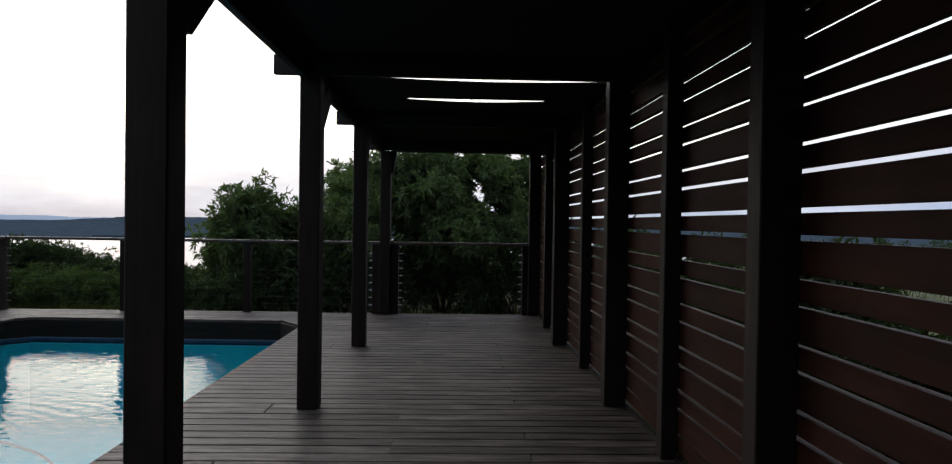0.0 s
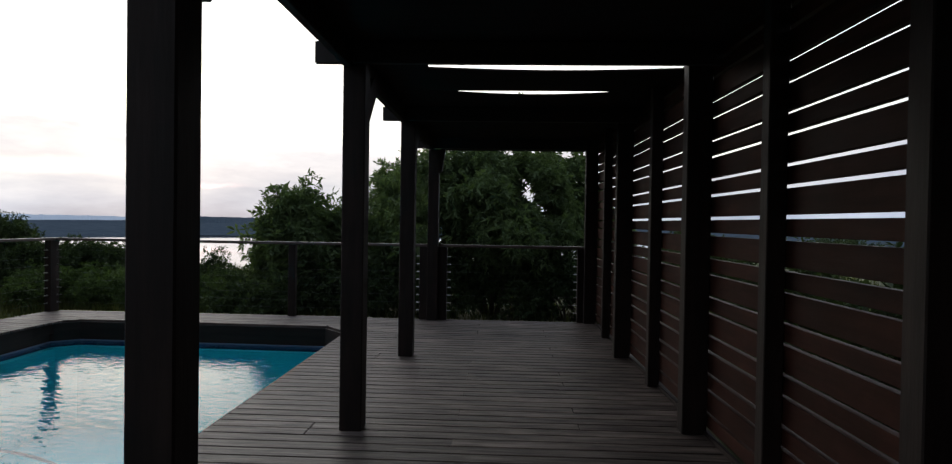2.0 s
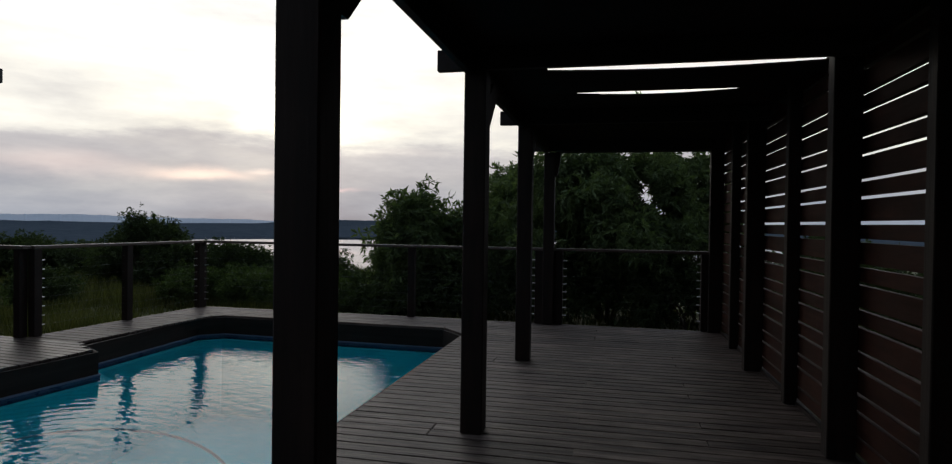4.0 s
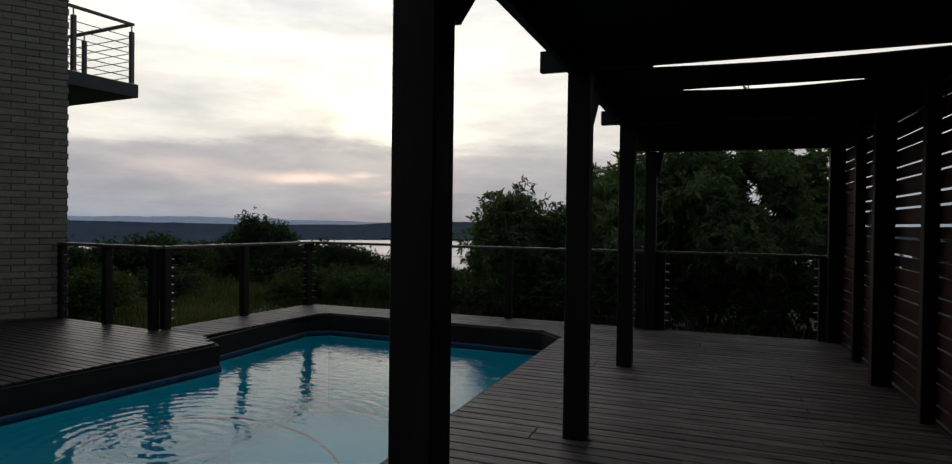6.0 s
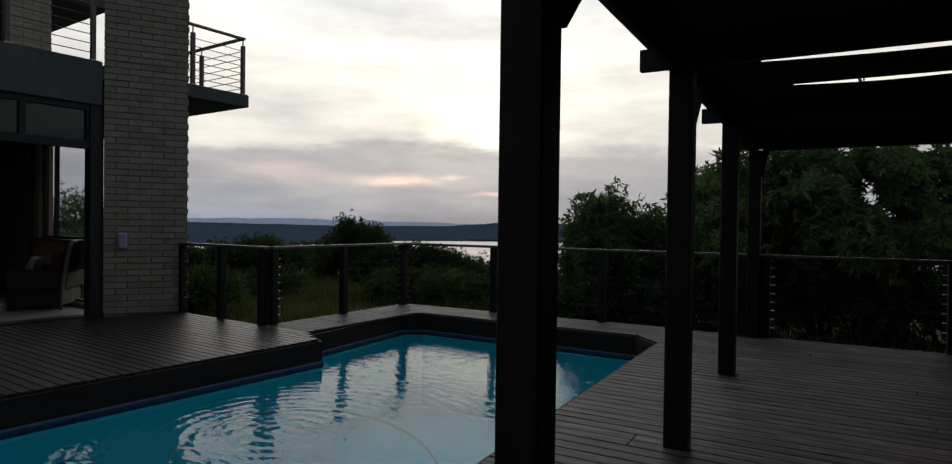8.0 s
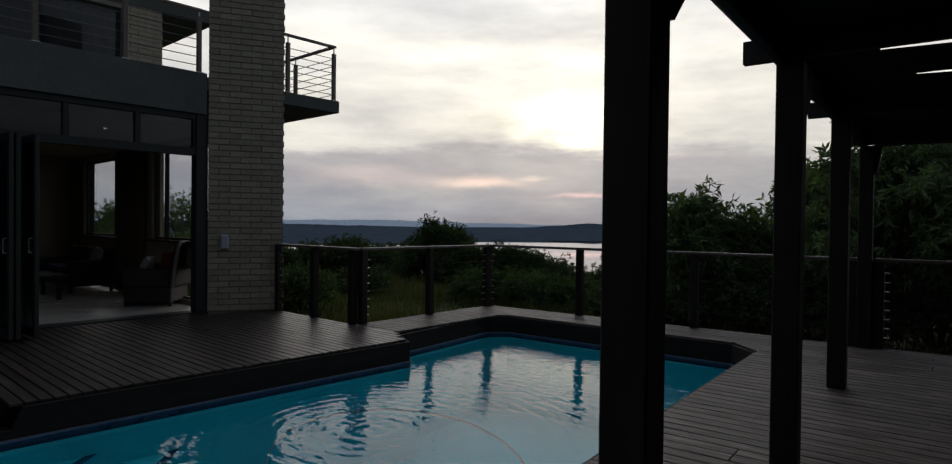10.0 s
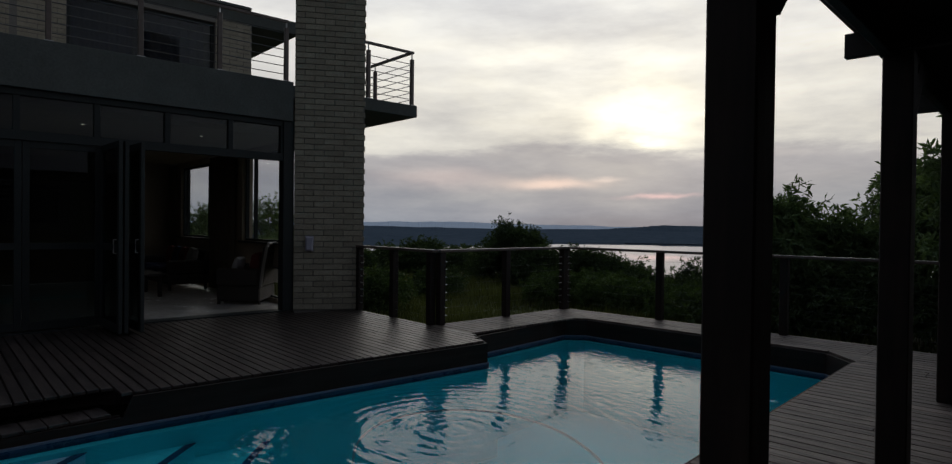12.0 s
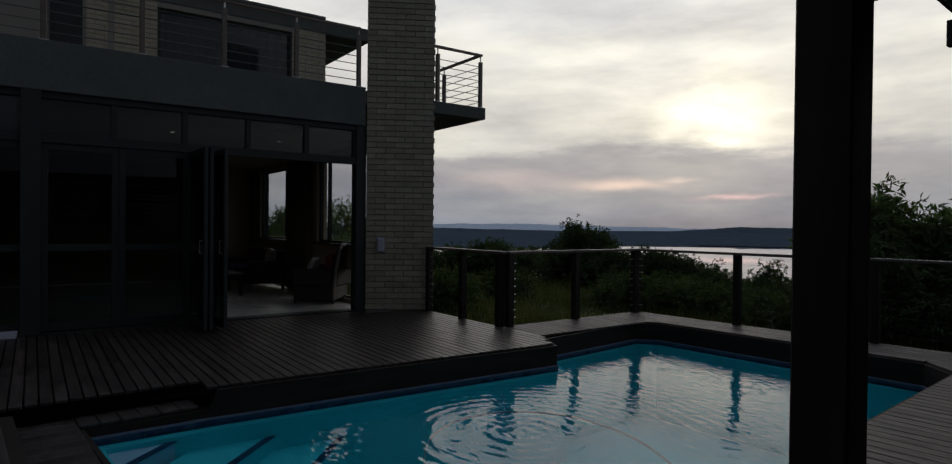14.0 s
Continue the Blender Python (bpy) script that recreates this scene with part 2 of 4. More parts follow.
BRICK = material("pale_face_brick", [(0.25, 0.22, 0.165), (0.34, 0.305, 0.232), (0.42, 0.38, 0.29)], rough=0.85, grain=45, bump=0.4, bump_scale=60, per_piece=0.14, stain=0.12, mottle=5)
MORTAR = material("grey_mortar", [(0.16, 0.15, 0.135), (0.22, 0.205, 0.185)], rough=0.95, grain=70, bump=0.4, bump_scale=90)
RENDER_GREY = material("charcoal_plaster", [(0.078, 0.085, 0.080), (0.098, 0.106, 0.100), (0.118, 0.126, 0.119)], rough=0.9, spec=0.15, grain=35, bump=0.2, bump_scale=70, stain=0.12)
FRAME = material("charcoal_aluminium", [(0.020, 0.0235, 0.0235), (0.031, 0.035, 0.035)], rough=0.5, spec=0.15, metal=0.0, grain=50, bump=0.03)
GLASS = glass_material("clear_glass", tint=(0.97, 0.98, 0.98))
DARKGLASS = glass_material("tinted_glass", tint=(0.50, 0.55, 0.57))
DOORGLASS = glass_material("dark_door_glass", tint=(0.30, 0.34, 0.34))
POOL = material("turquoise_pool_paint", [(0.03, 0.66, 0.72), (0.045, 0.72, 0.78), (0.06, 0.76, 0.82)], rough=0.6, grain=4, bump=0.05, mottle=1.2)
POOL_PALE = material("pale_pool_step", [(0.46, 0.60, 0.74), (0.54, 0.67, 0.79)], rough=0.6, grain=6, bump=0.05)
POOL_RIM = material("lilac_pool_coping", [(0.085, 0.11, 0.17), (0.125, 0.155, 0.23)], rough=0.7, grain=20, bump=0.1)
POOL_TILE = material("dark_blue_pool_tile", [(0.008, 0.03, 0.09), (0.014, 0.05, 0.13)], rough=0.3, grain=25, bump=0.05, per_piece=0.25)
WATER = water_material("pool_water", (0.82, 0.99, 1.0), 8.5, 0.5, 2.0, 0.016)
LAKE = material("lake_surface", [(0.05, 0.06, 0.07), (0.06, 0.07, 0.08)], rough=0.0, grain=0.05, bump=0.0)
HOSE = material("grey_pool_hose", [(0.10, 0.30, 0.34), (0.14, 0.36, 0.40)], rough=0.5, grain=40, bump=0.05)
GRASS = material("dry_evening_grass", [(0.045, 0.056, 0.018), (0.075, 0.086, 0.030), (0.115, 0.115, 0.046)], rough=0.95, grain=2.5, bump=0.6, bump_scale=6, mottle=0.15)
BLADE = leaf_material("grass_blades", (0.050, 0.062, 0.020), (0.135, 0.142, 0.052))
LEAF = leaf_material("tree_leaves", (0.056, 0.086, 0.043), (0.182, 0.252, 0.120))
LEAF_DARK = leaf_material("shrub_leaves", (0.026, 0.044, 0.021), (0.078, 0.112, 0.050))
LEAF_PALE = leaf_material("bright_shrub_leaves", (0.034, 0.060, 0.022), (0.095, 0.14, 0.05))
BARK = material("grey_brown_bark", [(0.06, 0.05, 0.04), (0.12, 0.10, 0.08)], rough=0.95, grain=12, bump=0.6, bump_scale=20)
# woods across the lake, their blue-grey air haze put into the colour
HILL = material("hazy_wooded_far_shore", [(0.044, 0.063, 0.086), (0.062, 0.084, 0.110), (0.086, 0.108, 0.134)], rough=1.0, grain=0.06, bump=0.0, mottle=0.004, spec=0.0)
# distance haze is mixed into this pale blue base colour
HILL_FAR = material("haze_blue_distant_hills", [(0.46, 0.54, 0.64), (0.54, 0.61, 0.70)], rough=1.0, grain=0.02, bump=0.0, mottle=0.002, spec=0.0)
TILE = material("pale_floor_tile", [(0.56, 0.53, 0.49), (0.68, 0.64, 0.59)], rough=0.22, grain=12, bump=0.04, per_piece=0.08)
PLASTER = material("warm_interior_plaster", [(0.30, 0.24, 0.17), (0.36, 0.29, 0.21)], rough=0.9, grain=30, bump=0.1)
WHITE = material("off_white_plastic", [(0.34, 0.33, 0.40), (0.42, 0.41, 0.48)], rough=0.4, grain=40, bump=0.03)
CANE = material("dark_woven_cane", [(0.026, 0.020, 0.016), (0.055, 0.043, 0.035)], rough=0.6, grain=90, bump=0.8, bump_scale=120)
CANE_PALE = material("grey_woven_cane", [(0.22, 0.20, 0.18), (0.32, 0.30, 0.27)], rough=0.6, grain=90, bump=0.8, bump_scale=120)
RED_CLOTH = material("deep_red_cushion_cloth", [(0.12, 0.02, 0.018), (0.19, 0.035, 0.03)], rough=0.95, grain=60, bump=0.3, bump_scale=150)
BLUE_CLOTH = material("dark_blue_cushion_cloth", [(0.02, 0.028, 0.07), (0.035, 0.045, 0.11)], rough=0.95, grain=60, bump=0.3, bump_scale=150)
PALE_CLOTH = material("pale_cushion_cloth", [(0.38, 0.36, 0.34), (0.48, 0.46, 0.44)], rough=0.95, grain=60, bump=0.3, bump_scale=150)
CURTAIN = material("brown_curtain_cloth", [(0.10, 0.075, 0.05), (0.15, 0.115, 0.08)], rough=0.95, grain=40, bump=0.2, along=(1, 1, 0.1))
DOWNLIGHT = lamp_material("warm_downlight_glow", (1.0, 0.86, 0.62), 1.6)

# ---------------------------------------------------------------- mesh helpers
def box(bm, x0, x1, y0, y1, z0, z1, bevel=0.0, m=None):
    """An upright box, with its edges rounded by bevel, optionally moved by the matrix m."""
    made = bmesh.ops.create_cube(bm, size=1.0)["verts"]
    for v in made:
        v.co = Vector((x0 + (v.co.x + 0.5) * (x1 - x0), y0 + (v.co.y + 0.5) * (y1 - y0), z0 + (v.co.z + 0.5) * (z1 - z0)))
    if bevel:
        edges = list({e for v in made for e in v.link_edges})
        made = bmesh.ops.bevel(bm, geom=edges, offset=bevel, segments=1, affect="EDGES")["verts"]
    if m is not None:
        bmesh.ops.transform(bm, matrix=m, verts=[v for v in made if v.is_valid])
    return bm


def prism(bm, outline, z0, z1):
    """An upright prism over an outline of (x, y) points."""
    low = [bm.verts.new((x, y, z0)) for x, y in outline]
    top = [bm.verts.new((x, y, z1)) for x, y in outline]
    k = len(outline)
    bm.faces.new(low[::-1]), bm.faces.new(top)
    for i in range(k):
        bm.faces.new((low[i], low[(i + 1) % k], top[(i + 1) % k], top[i]))
    bmesh.ops.recalc_face_normals(bm, faces=bm.faces)
    return bm


def tube(bm, points, radius, sides=8, close_ends=True, radii=None):
    """A round bar along points."""
    rings = []
    pts = [Vector(p) for p in points]
    for i, p in enumerate(pts):
        way = (pts[min(i + 1, len(pts) - 1)] - pts[max(i - 1, 0)]).normalized()
        side = way.cross(Vector((0, 0, 1)))
        side = side.normalized() if side.length > 1e-4 else Vector((1, 0, 0))
        other = way.cross(side).normalized()
        r = radii[i] if radii else radius
        rings.append([bm.verts.new(p + r * (math.cos(a) * side + math.sin(a) * other)) for a in (2 * math.pi * k / sides for k in range(sides))])
    for a, b in zip(rings, rings[1:]):
        for k in range(sides):
            bm.faces.new((a[k], a[(k + 1) % sides], b[(k + 1) % sides], b[k]))
    if close_ends:
        bm.faces.new(rings[0][::-1]), bm.faces.new(rings[-1])
    return bm


def mesh_of(name, bm, material_):
    me = bpy.data.meshes.new(name)
    bm.to_mesh(me)
    bm.free()
    me.materials.append(material_)
    return me


def part(name, bm, material_, parent=None, label="", smooth=False, m=None):
    ob = new(name, mesh_of(name, bm, material_))
    if smooth:
        ob.data.polygons.foreach_set("use_smooth", [True] * len(ob.data.polygons))
    if m is not None:
        ob.matrix_local = m
    ob.parent = parent
    return tagged(ob, label)


def piece(name, me, parent, m):
    """One of many alike pieces that share a mesh."""
    ob = new(name, me)
    ob.parent = parent
    ob.matrix_local = m
    return ob


def thing(name, m, label, category, group="", kind=""):
    ob = new(name)
    ob.matrix_world = m
    ob.empty_display_size = 0.1
    return tagged(ob, label, category, group, kind)


def structure(name, bm, material_, label="", category=""):
    ob = new(name, mesh_of(name, bm, material_))
    return tagged(ob, label, category, kind="structure")


# ---------------------------------------------------------------- plan
RAIL_Y = 8.93                    # far balustrade
POST_L, POST_R = -1.101, -0.960  # pergola posts
POST_Y = (-0.14, 2.10, 4.338, 6.538, 8.80)
WALL_X = 1.26                    # inner plane of the slatted screen
POOL_R = -1.93                   # pool edge beside the pergola
HOUSE = pose(-9.03, 5.48, 0, 0, 0, -5.0)   # house frame: +x out of the facade, +y along it
WATER_Z = -0.27

# pool outline at deck level, clockwise from the near right corner
POOL_EDGE = [(POOL_R, 1.15), (POOL_R, 7.82), (-2.265, 8.19), (-5.50, 8.27), (-5.79, 8.03), (-5.71, 6.04), (-5.335, 5.81), (-5.77, 2.08), (-5.82, 1.15)]


# ---------------------------------------------------------------- ground, lake and far hills
SHORE = ((-60, 1320), (24, 1310), (30, 1250), (37, 1180), (42, 985), (46, 905), (90, 900))   # azimuth, far shore


def along_table(table, at):
    """Straight-line reading of a small table of (key, value)."""
    for (a, p), (b, q) in zip(table, table[1:]):
        if at <= b:
            return p + (q - p) * max(0.0, min(1.0, (at - a) / (b - a)))
    return table[-1][1]


def ground_height(x, y):
    r = math.hypot(x, y)
    az = math.degrees(math.atan2(-x, y))        # to the left of +y
    lake = max(0.0, 1 - max(0.0, abs(az - 38) - 42) / 30.0)
    low = -0.72 + 0.012 * max(0.0, min(r, 22) - 9) - 0.095 * max(0.0, r - 22) * (0.25 + 0.75 * lake)
    bump = 0.3 * noise.noise((x * 0.05, y * 0.05, 0)) + 2.2 * noise.noise((x * 0.008, y * 0.008, 4))
    h = low + bump * min(1.0, max(0.0, (r - 14) / 70))
    if r > 520:
        h = max(h, -34)
    if r > 700:
        shore = along_table(SHORE, az) + 14 * noise.noise((az * 0.6, 0, 1))
        rise = max(-8.0, (r - shore) * 0.045)
        h = max(h, -29 + rise) if lake > 0 else h
        h = min(h, -17 + 8 * noise.noise((x * 0.0016, y * 0.0016, 9)))
    return max(-36.0, h)


def build_ground():
    radii = [0.0] + [2.0 * 1.075 ** k for k in range(108)]
    steps = 180
    verts, faces = [(0, 0, -0.75)], []
    for r in radii[1:]:
        for k in range(steps):
            a = 2 * math.pi * k / steps
            x, y = r * math.sin(a), r * math.cos(a)
            verts.append((x, y, ground_height(x, y)))
    for k in range(steps):
        faces.append((0, 1 + (k + 1) % steps, 1 + k))
    for i in range(len(radii) - 2):
        a, b = 1 + i * steps, 1 + (i + 1) * steps
        for k in range(steps):
            faces.append((a + k, a + (k + 1) % steps, b + (k + 1) % steps, b + k))
    # the hole in which the pool shell stands
    faces = [f for f in faces if not all(-6.6 < verts[i][0] < -1.2 and 0.4 < verts[i][1] < 8.9 for i in f)]
    me = bpy.data.meshes.new("ground")
    me.from_pydata(verts, [], faces)
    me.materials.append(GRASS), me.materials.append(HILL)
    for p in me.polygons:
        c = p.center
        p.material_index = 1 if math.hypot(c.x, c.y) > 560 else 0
        p.use_smooth = True
    tagged(new("ground", me), "grassy slope falling from the deck to the lake", "ground", kind="structure")


build_ground()
bm = bmesh.new()
prism(bm, [(-3200, -200), (1500, -200), (1500, 3000), (-3200, 3000)], -29.4, -29.0)
structure("water", bm, LAKE, "pale still lake under an evening sky", "lake")


def ridge(name, radius, profile, seed, material_, label):
    """A long wooded ridge far beyond the lake; profile: azimuth and elevation of its crest in degrees."""
    bm = bmesh.new()
    low, mid, top = [], [], []
    for k in range(0, 1441):
        az = -40 + k * 0.125
        h = 1.36 + (radius + 350) * math.tan(radians(along_table(profile, az)))
        h += 0.0011 * radius * noise.noise((az * 0.5, seed, 3)) + 0.0013 * radius * abs(noise.noise((az * 3.3, seed, 6)))
        ways = (-math.sin(radians(az)), math.cos(radians(az)))
        low.append(bm.verts.new((ways[0] * radius, ways[1] * radius, -34)))
        top.append(bm.verts.new((ways[0] * (radius + 350), ways[1] * (radius + 350), h)))
        mid.append(bm.verts.new((ways[0] * (radius + 900), ways[1] * (radius + 900), -34)))
    for k in range(1440):
        bm.faces.new((low[k], low[k + 1], top[k + 1], top[k]))
        bm.faces.new((top[k], top[k + 1], mid[k + 1], mid[k]))
    bmesh.ops.recalc_face_normals(bm, faces=bm.faces)
    structure(name, bm, material_, label, "hills")


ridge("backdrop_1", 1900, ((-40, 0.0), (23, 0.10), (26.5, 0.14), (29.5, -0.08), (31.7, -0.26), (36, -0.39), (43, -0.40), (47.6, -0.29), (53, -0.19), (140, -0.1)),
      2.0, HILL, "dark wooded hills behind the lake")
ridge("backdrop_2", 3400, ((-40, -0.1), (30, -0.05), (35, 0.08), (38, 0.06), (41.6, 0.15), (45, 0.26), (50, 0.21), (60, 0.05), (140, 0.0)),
      7.0, HILL_FAR, "distant hills with pale blue haze in their colour")
bm = bmesh.new()         # low dark spit in front of the far shore
rim = [(az, 1150 + 14 * noise.noise((az, 0, 5))) for az in (22, 24, 26, 28, 30)] + [(az, 1185) for az in (29, 26, 22)]
prism(bm, [(-r * math.sin(radians(az)), r * math.cos(radians(az))) for az, r in rim], -29.3, -27.9)
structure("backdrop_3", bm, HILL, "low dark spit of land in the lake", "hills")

# ---------------------------------------------------------------- pool
def offset_outline(outline, d):
    """The outline grown outwards by d (clockwise outline)."""
    out = []
    k = len(outline)
    for i in range(k):
        p, a, b = (Vector(outline[j % k]) for j in (i, i - 1, i + 1))
        n1 = Vector((-(p - a).y, (p - a).x)).normalized()
        n2 = Vector((-(b - p).y, (b - p).x)).normalized()
        nn = (n1 + n2).normalized()
        out.append(tuple(p + nn * d / max(0.3, nn.dot(n1))))
    return out


def wall_ring(bm, outline, thick, z0, z1):
    inner, outer = outline, offset_outline(outline, thick)
    k = len(outline)
    rings = [[bm.verts.new((x, y, z)) for x, y in o] for o, z in ((inner, z0), (inner, z1), (outer, z1), (outer, z0))]
    for a, b in zip(rings, rings[1:] + rings[:1]):
        for i in range(k):
            bm.faces.new((a[i], a[(i + 1) % k], b[(i + 1) % k], b[i]))
    bmesh.ops.recalc_face_normals(bm, faces=bm.faces)
    return bm


bm = wall_ring(bmesh.new(), offset_outline(POOL_EDGE, 0.0), 0.16, -1.5, WATER_Z - 0.05)
pool = structure("pool_shell", bm, POOL, "turquoise painted swimming pool wall", "pool")
bm = prism(bmesh.new(), offset_outline(POOL_EDGE, 0.16), -1.55, -1.35)
structure("pool_floor", bm, POOL, "turquoise painted swimming pool floor", "pool")
bm = prism(bmesh.new(), offset_outline(POOL_EDGE, 0.02), WATER_Z - 0.004, WATER_Z)
bmesh.ops.delete(bm, geom=[f for f in bm.faces if f.normal.z < 0.5], context="FACES")
structure("pool_water", bm, WATER, "rippled clear turquoise pool water", "water")
bm = wall_ring(bmesh.new(), offset_outline(POOL_EDGE, -0.012), 0.08, WATER_Z + 0.0035, WATER_Z + 0.021)
structure("pool_coping", bm, POOL_RIM, "pale blue-grey pool coping above the water line", "pool")
bm = wall_ring(bmesh.new(), offset_outline(POOL_EDGE, -0.016), 0.08, WATER_Z - 0.05, WATER_Z + 0.003)
structure("pool_tile_band", bm, POOL_TILE, "dark blue tile band at the pool water line", "pool tiles")
SKIRT = POOL_EDGE[:7] + [(-5.762, 2.15)] + POOL_EDGE[7:]
bm = wall_ring(bmesh.new(), offset_outline(SKIRT, 0.015), 0.035, WATER_Z + 0.022, -0.026)
for v in bm.verts:               # the skirt is lower along the step and the landing
    if v.co.z > -0.1 and v.co.y < 2.115 and (v.co.x < -5.5 or v.co.y < 1.3) and v.co.x < -4.0:
        v.co.z = -0.182
structure("pool_fascia", bm, FASCIA, "black stained timber fascia round the pool", "trim")

# ---------------------------------------------------------------- pergola: posts, beams, braces, roof
def pergola_post(y, x0=POST_L, x1=POST_R, top=2.30, label="dark stained square timber pergola post on the deck"):
    w = x1 - x0
    ob = thing("pergola_post", pose((x0 + x1) / 2, y + w / 2, 0), label, "post", "pergola posts")
    part("shaft", box(bmesh.new(), -w / 2, w / 2, -w / 2, w / 2, 0, top, 0.006), TIMBER, ob)
    bm = bmesh.new()      # knee brace rising along the eave
    pts = [(w / 2, 1.98), (w / 2 + 0.09, 1.98), (w / 2 + 0.42, 2.30), (w / 2 + 0.22, 2.30), (w / 2, 2.12)]
    side = [[bm.verts.new((sx, a, b)) for a, b in pts] for sx in (-0.05, 0.05)]
    bm.faces.new(side[0]), bm.faces.new(side[1][::-1])
    for i in range(5):
        bm.faces.new((side[0][i], side[1][i], side[1][(i + 1) % 5], side[0][(i + 1) % 5]))
    bmesh.ops.recalc_face_normals(bm, faces=bm.faces)
    part("brace", bm, TIMBER, ob)
    return ob


for y in POST_Y:
    last = pergola_post(y)
bm = bmesh.new()          # the last post has a second, short brace towards the end beam
wedge = [(0.070, 1.98), (0.105, 2.00), (0.150, 2.30), (0.070, 2.30)]
faces_ = [[bm.verts.new((px, py, pz)) for px, pz in wedge] for py in (-0.045, 0.045)]
bm.faces.new(faces_[0]), bm.faces.new(faces_[1][::-1])
for i in range(4):
    bm.faces.new((faces_[0][i], faces_[1][i], faces_[1][(i + 1) % 4], faces_[0][(i + 1) % 4]))
bmesh.ops.recalc_face_normals(bm, faces=bm.faces)
part("brace", bm, TIMBER, last)

for y in POST_Y:
    ob = thing("roof_beam", pose(0, y, 0), "dark stained timber cross beam over the pergola posts", "beam", "roof beams")
    part("beam", box(bmesh.new(), -1.282, 1.36, 0.0, 0.048, 2.310, 2.445, 0.004), TIMBER_X, ob)

# roof: ceiling boards between two open slots, with corrugated sheets on top
def bowed(x0, x1, y, sag):
    """Points along a board edge that bows by sag between x0 and x1."""
    return [(x0 + (x1 - x0) * k / 12, y + sag * math.sin(math.pi * k / 12)) for k in range(13)]


bm = bmesh.new()
prism(bm, [(-1.20, -3.0), (1.42, -3.0), (1.42, 4.70), (-1.20, 4.70)], 2.449, 2.461)
prism(bm, [(-1.20, 4.703), (-0.66, 4.703)] + bowed(-0.65, 1.18, 5.03, 0.085) + [(1.19, 4.703), (1.42, 4.703), (1.42, 5.797), (-1.20, 5.797)], 2.449, 2.461)
prism(bm, [(-1.20, 5.80), (-0.50, 5.80)] + bowed(-0.49, 0.78, 5.875, 0.10) + [(0.79, 5.80), (1.42, 5.763), (1.42, 9.15), (-1.20, 9.15)], 2.449, 2.461)
structure("ceiling", bm, SOFFIT, "dark boarded pergola ceiling with two open slots", "ceiling")


def corrugated(y0, y1):
    bm = bmesh.new()
    rows = []
    count = int((y1 - y0) / 0.019)
    for i in range(count + 1):
        y = y0 + (y1 - y0) * i / count
        z = 2.492 + 0.009 * math.sin(2 * math.pi * y / 0.076)
        rows.append([bm.verts.new((x, y, zz)) for x, zz in ((-1.25, z), (1.46, z), (1.46, z + 0.003), (-1.25, z + 0.003))])
    for a, b in zip(rows, rows[1:]):
        for k in range(4):
            bm.faces.new((a[k], a[(k + 1) % 4], b[(k + 1) % 4], b[k]))
    bmesh.ops.recalc_face_normals(bm, faces=bm.faces)
    return bm


for i, (a, b) in enumerate(((-3.0, 4.74), (5.42, 5.88), (6.34, 9.18))):
    structure("roof_%d" % (i + 1), corrugated(a, b), ROOFING, "dark corrugated roof sheet over the pergola", "roof")
bm = bmesh.new()
box(bm, -1.240, -1.203, -3.0, 9.15, 2.450, 2.481)
structure("trim_eave", bm, TIMBER, "dark timber eave batten", "trim")
# long beam over the posts, under the roof edge
ob = thing("eave_beam", pose(0, 0, 0), "long dark timber beam over the pergola posts", "beam")
part("beam", box(bmesh.new(), -1.095, -1.045, -3.0, 8.98, 2.285, 2.4475, 0.004), TIMBER, ob)
# beam closing the far end below the roof
bm = box(bmesh.new(), -0.95, 1.10, 8.86, 8.96, 2.30, 2.449, 0.004)
ob = thing("end_beam", pose(0, 0, 0), "dark timber beam closing the far end of the roof", "beam")
part("beam", bm, TIMBER_X, ob)

# ---------------------------------------------------------------- slatted screen wall
# the screen stands slightly askew to the deck
SCREEN = Matrix.Translation((1.10, 2.27, 0)) @ Matrix.Rotation(radians(0.87), 4, "Z") @ Matrix.Translation((-1.10, -2.27, 0))


def screen_post(y, inner=1.10, w=0.105, name="screen_post", label="dark stained main post of the slatted screen"):
    ob = thing(name, SCREEN @ pose(0, y, 0), label, "post", name + "s")
    part("shaft", box(bmesh.new(), inner, WALL_X - 0.003, 0, w, 0, 2.449, 0.005), TIMBER, ob)
    if name == "screen_post":
        part("batten", box(bmesh.new(), inner + 0.03, inner + 0.075, w, w + 0.035, 0, 2.449, 0.003), TIMBER, ob)
    return ob


MAIN = (-2.15, 0.06, 2.27, 4.47, 6.70, 8.80)
for y in MAIN:
    screen_post(y)
STUDS = [(a + 0.105 + b) / 2 - 0.02 for a, b in zip(MAIN, MAIN[1:])]
STUDS[2] = 3.452
for y in STUDS:
    screen_post(y, 1.165, 0.085, "screen_stud", "dark stained thin stud between slatted panels")

# added strip that blocks the light showing between deck and lowest slats
gap_strip = structure("baseboard", box(bmesh.new(), WALL_X - 0.016, WALL_X - 0.001, -2.1, 8.8, -0.05, 0.028), TIMBER, "dark strip added to close the bright gap under the screen", "baseboard")
gap_strip.matrix_world = SCREEN

# boards of two widths alternate, with narrow open gaps
GAP, NARROW, WIDE = 0.021, 0.102, 0.145
LEVELS = []
z = 1.376 - 6 * (NARROW + WIDE)
while z < 2.42:
    for h in (WIDE, NARROW):
        LEVELS.append((z + GAP / 2, z + h - GAP / 2))
        z += h
LEVELS = [(max(a, 0.012), min(b, 2.44)) for a, b in LEVELS if b > 0.03 and a < 2.42]

